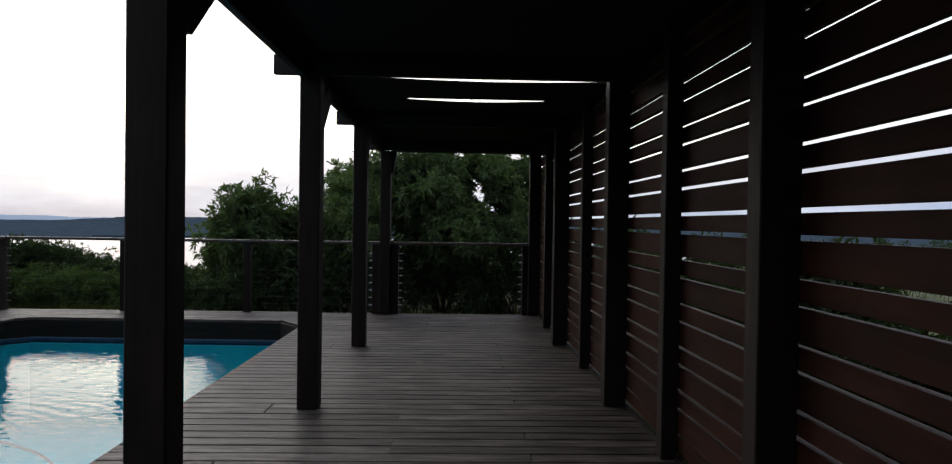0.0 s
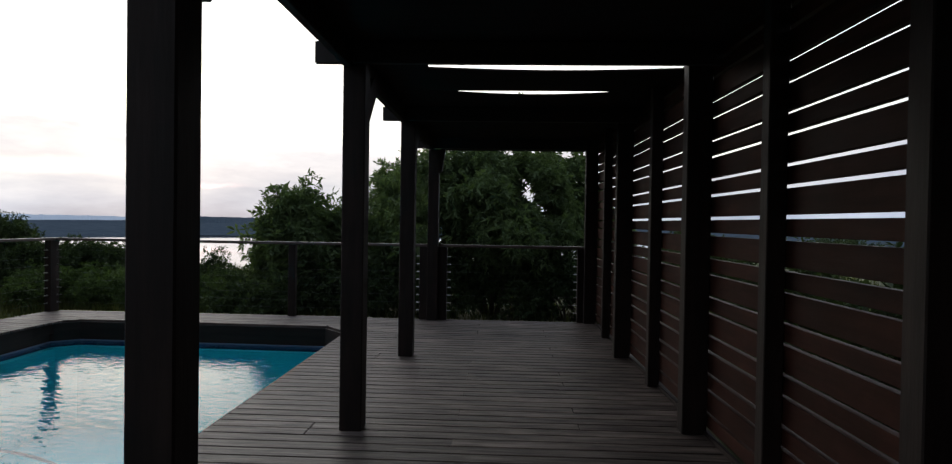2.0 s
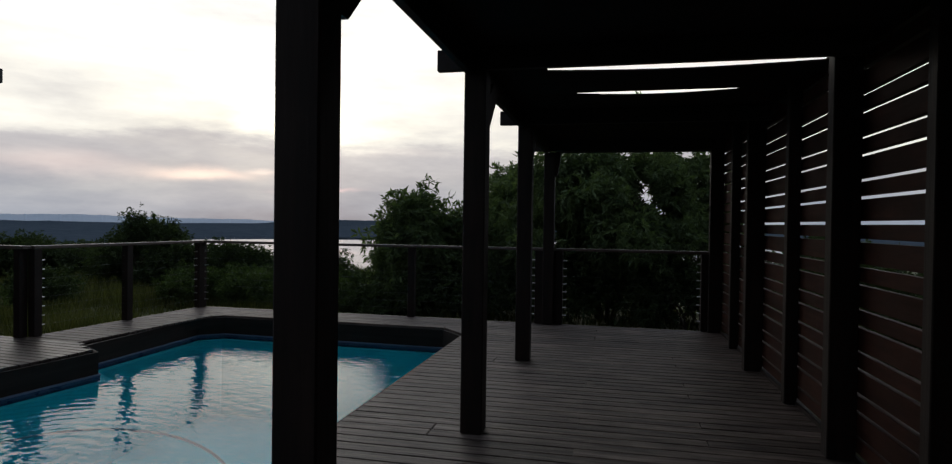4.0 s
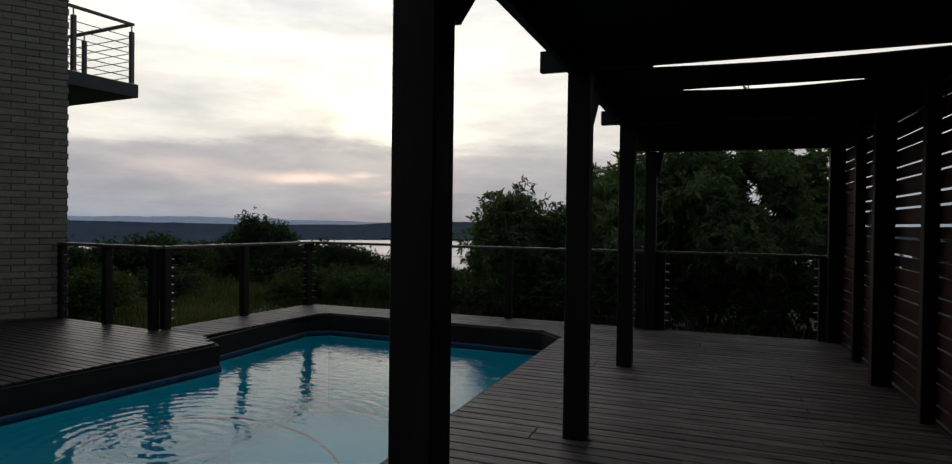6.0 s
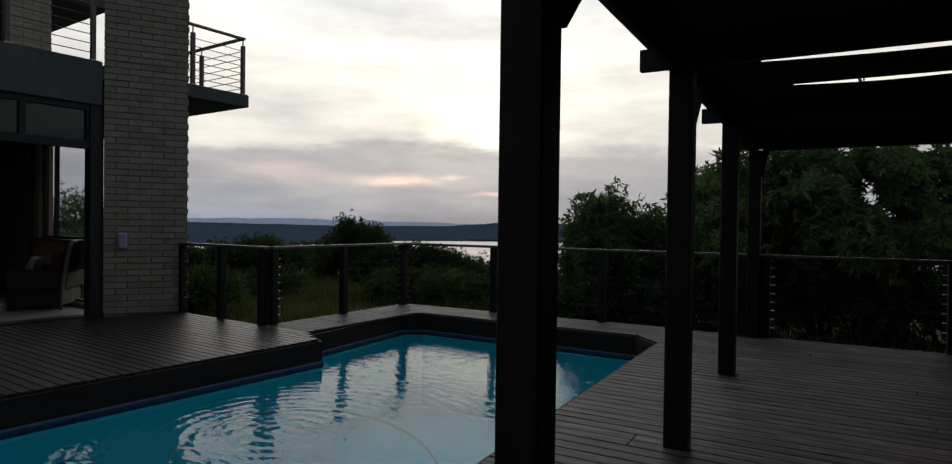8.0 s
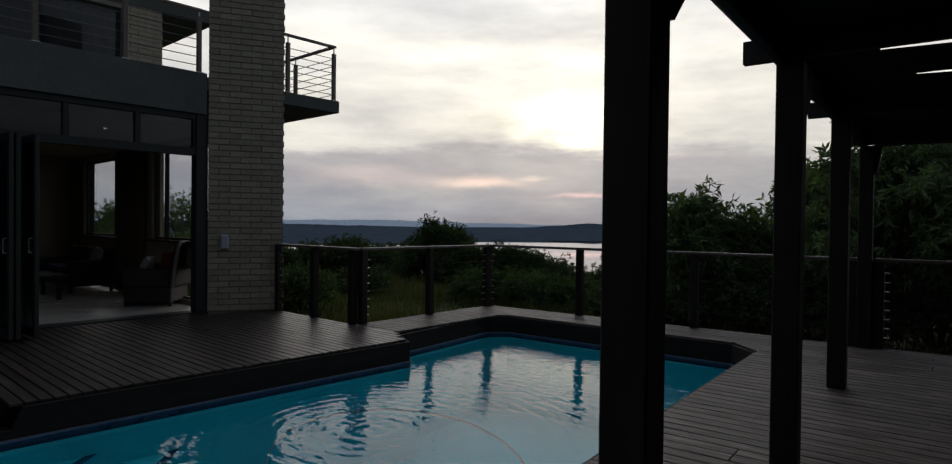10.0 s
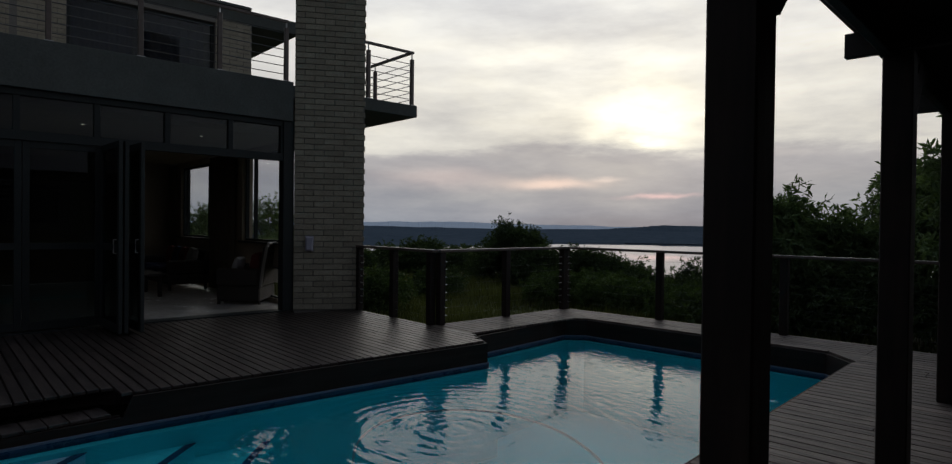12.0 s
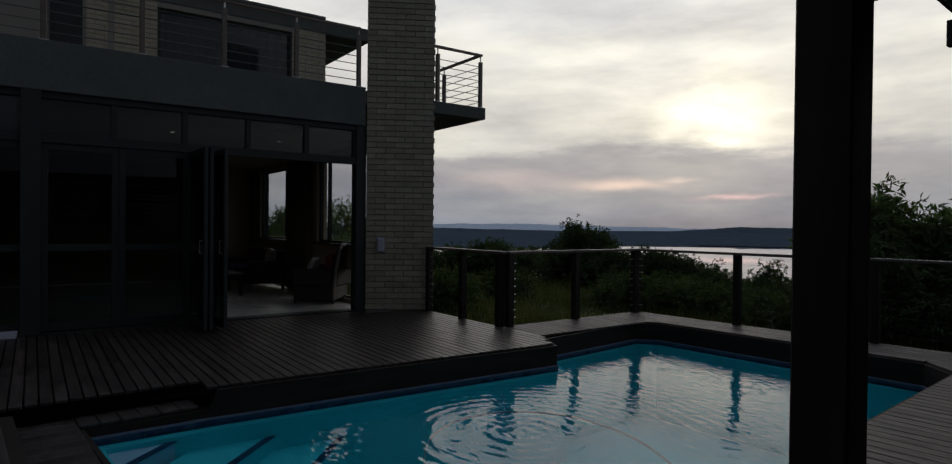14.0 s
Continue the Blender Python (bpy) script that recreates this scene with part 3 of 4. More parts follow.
edges = []
for a, s, b in zip(MAIN, STUDS, MAIN[1:]):
    edges += [(a + 0.054, s + 0.041), (s + 0.044, b + 0.051)]
slat_mesh = {}
for y0, y1 in edges:
    panel = thing("slatted_panel", SCREEN @ pose(WALL_X, y0, 0), "red-brown stained horizontal slat screen panel between posts", "screen", "slatted panels")
    for a, b in LEVELS:
        key = (round(y1 - y0, 3), round(b - a, 3))
        if key not in slat_mesh:
            slat_mesh[key] = mesh_of("slat", box(bmesh.new(), 0, 0.036, 0, y1 - y0, 0, b - a, 0.002), SLAT)
        piece("slat", slat_mesh[key], panel, pose(random.uniform(-0.0015, 0.0015), 0, a, 0, 0, random.uniform(-0.04, 0.04)))

# ---------------------------------------------------------------- balustrade
def rail_post(x, y, m, w=0.095):
    ob = thing("balustrade_post", m @ pose(x, y, 0), "dark stained timber balustrade post on the deck edge", "post", "balustrade posts")
    part("shaft", box(bmesh.new(), -w / 2, w / 2, -w / 2, w / 2, 0, 0.985, 0.005), TIMBER, ob)
    return ob


CABLES = [0.12 + 0.105 * k for k in range(8)]


def rail_run(x0, x1, y, m, ends=(True, True)):
    """Handrail, cables and fittings along local x from x0 to x1."""
    ob = thing("handrail", m @ pose(0, y, 0), "worn dark timber handrail on the balustrade posts", "handrail", "handrails")
    part("rail", box(bmesh.new(), x0, x1, -0.052, 0.052, 0.985, 1.022, 0.006), RAILTOP, ob)
    for z in CABLES:
        line = thing("steel_cable", m @ pose(0, y, z), "thin stainless steel cable of the balustrade", "cable", "steel cables")
        part("wire", tube(bmesh.new(), [(x0 + 0.04, 0, 0), (x1 - 0.04, 0, 0)], 0.0009, 4), ROD, line)
        for x, on, s in ((x0 + 0.098, ends[0], 1), (x1 - 0.098, ends[1], -1)):
            if on:
                fit_ = part("fitting", tube(bmesh.new(), [(x - s * 0.01, 0, 0), (x + s * 0.062, 0, 0)], 0.0065, 8), STEEL, line)
                part("nut", tube(bmesh.new(), [(x, 0, 0), (x + s * 0.014, 0, 0)], 0.011, 6), STEEL, fit_)


FLAT = Matrix.Identity(4)
for x in (-6.37, -4.69, -2.975, -1.155, -0.901, 0.975):
    rail_post(x, RAIL_Y, FLAT, 0.115 if x > -1.5 else 0.095)
rail_run(-6.42, -1.10, RAIL_Y, FLAT)
rail_run(-0.95, 1.03, RAIL_Y, FLAT)
# along the house deck: out from the brick pier, then back to the far corner
for u in (0.50, 1.46, 2.35):
    rail_post(u, 0.87, HOUSE)
rail_run(0.45, 2.45, 0.87, HOUSE)
side = Matrix.Translation((-6.53, 6.11, 0)) @ pose(0, 0, 0, 0, 0, 90 - 3.6)
for s in (0.13, 1.40, 2.74):
    rail_post(s, 0, side)
rail_run(0.08, 2.79, 0, side)

# ---------------------------------------------------------------- house shell
def hbox(bm, u0, u1, v0, v1, z0, z1, bevel=0.0):
    return box(bm, u0, u1, v0, v1, z0, z1, bevel)


def house_structure(name, bm, mat, label, category):
    ob = structure(name, bm, mat, label, category)
    ob.matrix_world = HOUSE
    return ob


V_END = -7.4          # the house goes on past the view
house_structure("wall_spandrel", hbox(bmesh.new(), -0.30, 0.0, V_END, -0.02, 2.92, 3.525, 0.006), RENDER_GREY, "charcoal plastered band over the glass doors", "wall")
house_structure("ceiling_lounge", hbox(bmesh.new(), -7.2, -0.30, V_END, 0.40, 3.30, 3.50), PLASTER, "pale plastered lounge ceiling", "ceiling")
house_structure("ceiling_bulkhead", hbox(bmesh.new(), -7.0, -0.32, V_END, 0.22, 2.72, 2.80), PLASTER, "lowered plaster lounge ceiling", "ceiling")
house_structure("floor_lounge", hbox(bmesh.new(), -7.2, -0.30, V_END, 0.40, -0.12, -0.012), TILE, "pale tiled lounge floor", "floor")
house_structure("wall_back", hbox(bmesh.new(), -7.2, -7.0, V_END, 0.40, 0, 3.30), PLASTER, "warm plastered back wall of the lounge", "wall")
house_structure("wall_far_end", hbox(bmesh.new(), -7.2, 0.0, V_END - 0.2, V_END, -0.5, 6.0), RENDER_GREY, "charcoal plastered end wall", "wall")
# end wall of the lounge, with two windows through it
bm = bmesh.new()
WIN = ((-2.66, -0.46, (-2.66, -2.26, -0.51)), (-6.40, -4.32, (-6.40, -6.16, -4.71, -4.37)))
hbox(bm, -7.0, -0.42, 0.22, 0.42, -0.5, 0.06)
hbox(bm, -7.0, -0.42, 0.22, 0.42, 0.60, 1.02)
hbox(bm, -7.0, -0.42, 0.22, 0.42, 2.60, 3.30)
for z0, z1 in ((0.06, 0.60), (1.02, 2.60)):
    hbox(bm, -7.0, -6.40, 0.22, 0.42, z0, z1)
    hbox(bm, -4.32, -2.66, 0.22, 0.42, z0, z1)
    hbox(bm, -0.46, -0.42, 0.22, 0.42, z0, z1)
house_structure("wall_lounge_end", bm, PLASTER, "warm plastered lounge wall with two windows", "wall")
for i, (a, b, bars) in enumerate(WIN):
    w = thing("window_%d" % (i + 1), HOUSE, "dark framed lounge window with a low pane under it", "window", kind="structure")
    bm = bmesh.new()
    for u in bars:
        hbox(bm, u, u + 0.05, 0.28, 0.34, 1.02, 2.60)
    for z0, z1 in ((2.555, 2.60), (1.02, 1.06), (0.57, 0.60), (0.06, 0.09)):
        hbox(bm, a, b, 0.28, 0.34, z0, z1)
    for u in (a, b - 0.05):
        hbox(bm, u, u + 0.05, 0.28, 0.34, 0.09, 0.57)
    part("window_frame", bm, FRAME, w)
    for z0, z1 in ((1.06, 2.555), (0.09, 0.57)):
        pane = part("pane", hbox(bmesh.new(), a + 0.05, b - 0.05, 0.305, 0.311, z0, z1), GLASS, w)
        pane.visible_shadow = False
    part("window_sill", hbox(bmesh.new(), a - 0.04, b + 0.04, 0.15, 0.279, 0.985, 1.018, 0.004), FRAME, w)

# the brick pier, turned towards the pool
PIER_A, PIER_B = Vector((-9.03, 5.48, 0)), Vector((-8.42, 6.36, 0))
way = (PIER_B - PIER_A).normalized()
PIER = Matrix.Translation(PIER_A) @ Matrix.Rotation(math.atan2(way.y, way.x), 4, "Z")
PIER_W = (PIER_B - PIER_A).length
pier = structure("wall_pier", box(bmesh.new(), 0.012, PIER_W - 0.012, 0.012, 0.36, -0.4, 6.42), MORTAR, "pale face brick pier at the corner of the house", "wall")
pier.matrix_world = PIER

# sliding and folding glass doors under the spandrel
MULL = [-6.0, -5.15, -4.30, -3.46, -2.63, -1.80, -0.95, -0.16]
front = thing("window_front", HOUSE, "charcoal aluminium transom lights over the glass doors", "window", kind="structure")
bm = bmesh.new()
hbox(bm, -0.16, -0.05, V_END, -0.10, 2.84, 2.918)
hbox(bm, -0.16, -0.05, V_END, -0.10, 2.31, 2.42)
part("transom_rail", bm, FRAME, front)
for v in MULL:
    part("mullion", hbox(bmesh.new(), -0.15, -0.06, v - 0.035, v + 0.035, 2.42, 2.84, 0.004), FRAME, front)
for a, b in zip(MULL, MULL[1:]):
    part("pane", hbox(bmesh.new(), -0.108, -0.102, a + 0.035, b - 0.035, 2.42, 2.84), DARKGLASS, front)
part("jamb", hbox(bmesh.new(), -0.20, -0.03, -0.16, 0.012, 0, 2.918, 0.004), FRAME, front)
part("corner_post", hbox(bmesh.new(), -0.20, 0.0, -4.42, -4.22, 0, 2.918, 0.004), FRAME, front)


def door_leaf(name, m, label, w=0.84):
    """A glazed aluminium leaf, standing along local y, its foot at z = 0.03."""
    ob = thing(name, m, label, "door", "glass door leaves")
    for a, b in ((0, 0.075), (w - 0.075, w)):
        part("stile", hbox(bmesh.new(), -0.022, 0.022, a, b, 0.03, 2.305, 0.004), FRAME, ob)
    for z0, z1 in ((0.03, 0.13), (1.0, 1.08), (2.225, 2.305)):
        part("rail", hbox(bmesh.new(), -0.021, 0.021, 0.075, w - 0.075, z0, z1, 0.003), FRAME, ob)
    for z0, z1 in ((0.13, 1.0), (1.08, 2.225)):
        part("pane", hbox(bmesh.new(), -0.004, 0.004, 0.075, w - 0.075, z0, z1), DOORGLASS, ob)
    return ob


for v, w in ((-4.22, 0.815), (-3.40, 0.83), (-6.0, 0.79), (-5.12, 0.79)):
    door_leaf("glass_door", HOUSE @ pose(-0.10, v, 0), "closed charcoal aluminium glass door leaf under the transom", w)
for v, turn in ((-2.58, -88), (-2.47, -91), (-2.36, -87)):
    leaf = door_leaf("folding_door", HOUSE @ pose(-0.02, v, 0, 0, 0, turn), "folded open charcoal aluminium glass door leaf on the deck", 0.86)
    part("handle", tube(bmesh.new(), [(0.03, 0.80, 0.98), (0.06, 0.80, 0.98), (0.06, 0.80, 1.14), (0.03, 0.80, 1.14)], 0.008, 6), STEEL, leaf)
house_structure("trim_threshold", hbox(bmesh.new(), -0.30, -0.02, -4.2, -0.16, -0.026, 0.012, 0.003), FRAME, "dark aluminium door threshold", "trim")
house_structure("trim_pale_step", hbox(bmesh.new(), -0.05, 0.12, -7.2, -4.44, 0.0, 0.07, 0.006), WHITE, "pale step under the end window", "trim")
house_structure("wall_blind", hbox(bmesh.new(), -0.22, -0.19, -7.2, -4.46, 2.44, 2.84), WHITE, "pale blind behind the end transom", "blind")

# terrace balustrade on the spandrel and the cantilevered balcony
house_structure("balcony_slab", hbox(bmesh.new(), -4.6, 0.0, -0.02, 2.32, 3.27, 3.475, 0.006), RENDER_GREY, "charcoal plastered balcony slab", "balcony")


def steel_post(u, v, base=3.525):
    ob = thing("terrace_post", HOUSE @ pose(u, v, base), "brown timber terrace balustrade post with a steel base", "post", "terrace posts")
    part("shaft", box(bmesh.new(), -0.030, 0.030, -0.030, 0.030, 0.0, 0.82, 0.004), RAILTOP, ob, "brown stained timber shaft")
    part("cap", tube(bmesh.new(), [(0, 0, 0.82), (0, 0, 0.925)], 0.012, 8), STEEL, ob, "small steel stand-off")
    part("base_plate", box(bmesh.new(), -0.05, 0.05, -0.05, 0.05, 0.0, 0.008), STEEL, ob)
    return ob


for v in (-0.12, -1.12, -2.14, -3.15, -4.2, -5.25, -6.3):
    steel_post(-0.06, v)
for u, v in ((-0.06, 1.34), (-0.06, 2.24), (-1.27, 2.24), (-2.85, 2.24), (-4.3, 2.24)):
    steel_post(u, v, 3.475)


def terrace_rail(p0, p1, heights, label):
    ob = thing("terrace_rail", HOUSE, label, "handrail", "terrace rails")
    a, b = Vector(p0), Vector(p1)
    d = (b - a).normalized()
    nrm = Vector((-d.y, d.x, 0)) * 0.03
    bm = bmesh.new()
    z0, z1 = heights[1], heights[1] + 0.035
    quad = [a - nrm, b - nrm, b + nrm, a + nrm]
    prism(bm, [(q.x, q.y) for q in quad], z0, z1)
    part("rail", bm, RAILTOP, ob)
    for k in range(6):
        z = heights[0] + 0.11 + 0.125 * k
        part("wire", tube(bmesh.new(), [(a.x, a.y, z), (b.x, b.y, z)], 0.007, 5), ROD, ob)
    return ob


terrace_rail((-0.06, V_END + 0.1, 0), (-0.06, -0.10, 0), (3.525, 4.425), "dark handrail with steel rods over the glass doors")
terrace_rail((-0.06, 0.9, 0), (-0.06, 2.27, 0), (3.475, 4.40), "dark balcony handrail with steel rods")
terrace_rail((-0.06, 2.24, 0), (-4.4, 2.24, 0), (3.475, 4.40), "dark balcony side handrail with steel rods")

# upper storey, set back behind the terrace
UP = -4.6
bm = bmesh.new()
hbox(bm, UP - 0.25, UP, V_END, -3.55, 3.50, 5.72)
hbox(bm, UP - 0.25, UP, -3.55, -2.31, 3.50, 5.72)
hbox(bm, UP - 0.25, UP, 0.36, 1.14, 3.50, 5.72)
hbox(bm, UP - 0.25, UP, -2.31, 0.36, 5.60, 5.72)
hbox(bm, UP - 3.2, UP - 0.25, 0.94, 1.14, 3.50, 5.72)
hbox(bm, UP - 3.2, UP - 3.0, V_END, 1.14, 3.50, 5.72)
house_structure("wall_upper", bm, MORTAR, "upper storey wall behind the terrace", "wall")
bm = bmesh.new()
hbox(bm, -8.6, UP + 0.02, V_END, 2.25, 5.722, 6.00)
hbox(bm, -8.6, UP + 0.10, V_END, 1.10, 6.002, 6.06)
house_structure("roof_upper", bm, RENDER_GREY, "charcoal flat roof with a deep overhang", "roof")
slide = thing("window_upper", HOUSE, "dark sliding terrace door of the upper storey", "window", kind="structure")
bm = bmesh.new()
for v in (-2.31, -1.06, 0.30):
    hbox(bm, UP - 0.16, UP - 0.08, v, v + 0.06, 3.50, 5.60)
hbox(bm, UP - 0.16, UP - 0.08, -2.25, 0.30, 5.54, 5.60)
part("window_frame", bm, FRAME, slide)
for a, b in ((-2.25, -1.06), (-1.0, 0.30)):
    part("pane", hbox(bmesh.new(), UP - 0.125, UP - 0.118, a, b, 3.50, 5.54), DARKGLASS, slide)
for v0, v1 in ((-2.2, -1.15), (-0.95, 0.22)):
    bm = bmesh.new()
    rows = []
    for i in range(41):
        w = v0 + (v1 - v0) * i / 40
        rows.append([bm.verts.new((UP - 0.34 + 0.03 * math.sin(i * 0.95) + dd, w, zz)) for dd, zz in ((0, 3.52), (0, 5.56), (0.005, 5.56), (0.005, 3.52))])
    for ra, rb in zip(rows, rows[1:]):
        for k in range(4):
            bm.faces.new((ra[k], ra[(k + 1) % 4], rb[(k + 1) % 4], rb[k]))
    bmesh.ops.recalc_face_normals(bm, faces=bm.faces)
    drape = thing("curtain", HOUSE, "dark blue curtain behind the upper terrace door", "curtain", "curtains")
    part("cloth", bm, BLUE_CLOTH, drape, smooth=True)
slim = thing("window_slim", HOUSE, "dark upper window beside the brick panel", "window", kind="structure")
part("window_frame", hbox(bmesh.new(), UP + 0.001, UP + 0.03, -4.06, -3.56, 3.9, 5.5), FRAME, slim)
part("pane", hbox(bmesh.new(), UP + 0.031, UP + 0.036, -4.0, -3.62, 3.95, 5.45), DARKGLASS, slim)


# bricks
def brick_mesh(length, height, deep=0.05):
    return mesh_of("brick", box(bmesh.new(), 0, length, -0.004, deep, 0, height, 0.004), BRICK)


COURSE, LONG, JOINT = 0.0885, 0.300, 0.011
brick_cache = {}
for k in range(72):
    z = 0.02 + k * COURSE
    x = -(LONG / 2) * (k % 2)
    while x < PIER_W - 0.02:
        a, b = max(0.0, x), min(PIER_W, x + LONG - JOINT)
        if b - a > 0.03:
            key = round(b - a, 3)
            if key not in brick_cache:
                brick_cache[key] = brick_mesh(key, COURSE - JOINT)
            piece("brick", brick_cache[key], pier, pose(a, random.uniform(-0.0025, 0.0025), z, 0, 0, random.uniform(-0.12, 0.12)))
        x += LONG


def brick_patch(v0, v1, z0, z1):
    """Far brickwork of the upper storey, joined in one mesh."""
    bm = bmesh.new()
    k, z = 0, z0
    while z < z1:
        v = v0 - (LONG / 2) * (k % 2)
        while v < v1:
            a, b = max(v0, v), min(v1, v + LONG - JOINT)
            if b - a > 0.03:
                box(bm, UP + 0.001, UP + 0.012, a, b, z, min(z1, z + COURSE - JOINT))
            v += LONG
        z, k = z + COURSE, k + 1
    ob = new("brickwork", mesh_of("brickwork", bm, BRICK))
    ob.matrix_world = HOUSE
    return tagged(ob, "pale face brickwork beside the upper terrace door", "brickwork", kind="stuff")


brick_patch(0.37, 1.14, 3.55, 5.71)
brick_patch(-3.50, -3.16, 3.55, 5.71)
brick_patch(-3.05, -2.32, 3.55, 5.71)

# outdoor wall lamp on the pier
lamp = thing("wall_lamp", PIER @ pose(0.235, -0.012, 0.935), "small off-white plastic wall lamp on the brick pier", "wall lamp")
part("housing", box(bmesh.new(), -0.055, 0.055, -0.055, 0.0, 0.0, 0.215, 0.018), WHITE, lamp)
part("back_plate", box(bmesh.new(), -0.062, 0.062, -0.006, 0.004, -0.012, 0.228, 0.004), WHITE, lamp)

# ---------------------------------------------------------------- lounge
def soft_block(x0, x1, y0, y1, z0, z1, r=0.05):
    """A padded block with rounded, slightly swollen faces."""
    bm = bmesh.new()
    box(bm, x0, x1, y0, y1, z0, z1)
    bmesh.ops.subdivide_edges(bm, edges=list(bm.edges), cuts=3, use_grid_fill=True)
    c = Vector(((x0 + x1) / 2, (y0 + y1) / 2, (z0 + z1) / 2))
    h = Vector(((x1 - x0) / 2, (y1 - y0) / 2, (z1 - z0) / 2))
    for v in bm.verts:
        q = Vector(((v.co[i] - c[i]) / h[i] for i in range(3)))
        pull = 1 - 0.11 * (abs(q.x * q.y) + abs(q.y * q.z) + abs(q.x * q.z)) / 1.5
        v.co = c + Vector((q[i] * h[i] * pull for i in range(3)))
    return bm


def armchair(m):
    ob = thing("armchair", m, "dark woven cane armchair with a red cushion on the tiled floor", "armchair")
    part("seat_frame", box(bmesh.new(), -0.38, 0.38, -0.36, 0.36, 0.055, 0.30, 0.02), CANE, ob)
    back = box(bmesh.new(), -0.38, 0.38, 0.30, 0.40, 0.30, 0.98, 0.03)
    bmesh.ops.transform(back, matrix=Matrix.Translation((0, 0.35, 0.30)) @ Matrix.Rotation(radians(-9), 4, "X") @ Matrix.Translation((0, -0.35, -0.30)), verts=back.verts)
    part("backrest", back, CANE, ob)
    part("back_edge", tube(bmesh.new(), [(-0.40, 0.38, 0.30), (-0.41, 0.43, 0.65), (-0.40, 0.48, 0.96), (-0.34, 0.49, 1.02), (0.34, 0.49, 1.02), (0.40, 0.48, 0.96), (0.41, 0.43, 0.65), (0.40, 0.38, 0.30)], 0.028, 8), CANE_PALE, ob, "pale grey cane edging")
    for s in (-1, 1):
        part("armrest", box(bmesh.new(), min(s * 0.30, s * 0.40), max(s * 0.30, s * 0.40), -0.38, 0.34, 0.30, 0.60, 0.035), CANE, ob)
        for y in (-0.32, 0.33):
            part("leg", tube(bmesh.new(), [(s * 0.34, y, 0.15), (s * 0.35, y * 1.05, 0.0)], 0.025, 8), CANE, ob)
    part("seat_cushion", soft_block(-0.29, 0.29, -0.36, 0.27, 0.30, 0.44), RED_CLOTH, ob)
    part("back_cushion", soft_block(-0.27, 0.27, 0.14, 0.30, 0.44, 0.86), RED_CLOTH, ob)
    return ob


armchair(HOUSE @ pose(-1.60, -0.10, -0.012, 0, 0, -42))


def sofa(m, length):
    ob = thing("sofa", m, "dark woven cane sofa with red and blue cushions by the window", "sofa")
    h = length / 2
    part("base", box(bmesh.new(), -h, h, -0.40, 0.40, 0.12, 0.32, 0.02), CANE, ob)
    part("backrest", box(bmesh.new(), -h, h, 0.30, 0.42, 0.32, 0.80, 0.03), CANE, ob)
    for s in (-1, 1):
        part("armrest", box(bmesh.new(), min(s * (h - 0.12), s * h), max(s * (h - 0.12), s * h), -0.40, 0.30, 0.32, 0.60, 0.03), CANE, ob)
        for y in (-0.34, 0.34):
            part("leg", tube(bmesh.new(), [(s * (h - 0.08), y, 0.13), (s * (h - 0.08), y, 0.0)], 0.03, 8), CANE, ob)
    n = 3
    w = (length - 0.26) / n
    for i in range(n):
        x = -h + 0.13 + i * w
        part("seat_cushion", soft_block(x + 0.01, x + w - 0.01, -0.38, 0.28, 0.32, 0.46), BLUE_CLOTH, ob)
    return ob


sofa(HOUSE @ pose(-5.2, -0.30, -0.012), 2.3)
for x, cloth, tone in ((-5.95, RED_CLOTH, "deep red"), (-5.5, BLUE_CLOTH, "dark blue"), (-5.0, RED_CLOTH, "deep red"), (-4.5, PALE_CLOTH, "pale")):
    ob = thing("cushion", HOUSE @ pose(x, -0.16, 0.455, -14, random.uniform(-6, 6), 0), tone + " scatter cushion on the cane sofa", "cushion", "scatter cushions")
    part("cover", soft_block(-0.20, 0.20, -0.06, 0.06, 0.0, 0.38), cloth, ob)
ob = thing("cushion", HOUSE @ pose(-1.72, -0.25, 0.44, -16, 0, -42), "pale scatter cushion on the cane armchair", "cushion", "scatter cushions")
part("cover", soft_block(-0.18, 0.18, -0.05, 0.05, 0.0, 0.34), PALE_CLOTH, ob)
table = thing("coffee_table", HOUSE @ pose(-3.7, -1.35, -0.012), "low dark wooden coffee table on the tiled floor", "table")
part("tabletop", box(bmesh.new(), -0.55, 0.55, -0.35, 0.35, 0.38, 0.42, 0.006), TIMBER_X, table)
for sx in (-1, 1):
    for sy in (-1, 1):
        part("leg", box(bmesh.new(), sx * 0.48 - 0.03, sx * 0.48 + 0.03, sy * 0.29 - 0.03, sy * 0.29 + 0.03, 0, 0.38), TIMBER, table)


def curtain(u0, u1, v, label):
    bm = bmesh.new()
    rows = []
    n = int((u1 - u0) / 0.02)
    for i in range(n + 1):
        u = u0 + (u1 - u0) * i / n
        w = v + 0.035 * math.sin(i * 0.9) + 0.012 * math.sin(i * 2.3)
        rows.append([bm.verts.new((u, w + d, z)) for d, z in ((0, 0.03), (0, 2.66), (0.004, 2.66), (0.004, 0.03))])
    for a, b in zip(rows, rows[1:]):
        for k in range(4):
            bm.faces.new((a[k], a[(k + 1) % 4], b[(k + 1) % 4], b[k]))
    bmesh.ops.recalc_face_normals(bm, faces=bm.faces)
    ob = thing("curtain", HOUSE, label, "curtain", "curtains")
    part("cloth", bm, CURTAIN, ob, smooth=True)
    part("rod", tube(bmesh.new(), [(u0 - 0.1, v, 2.68), (u1 + 0.1, v, 2.68)], 0.012, 8), STEEL, ob)


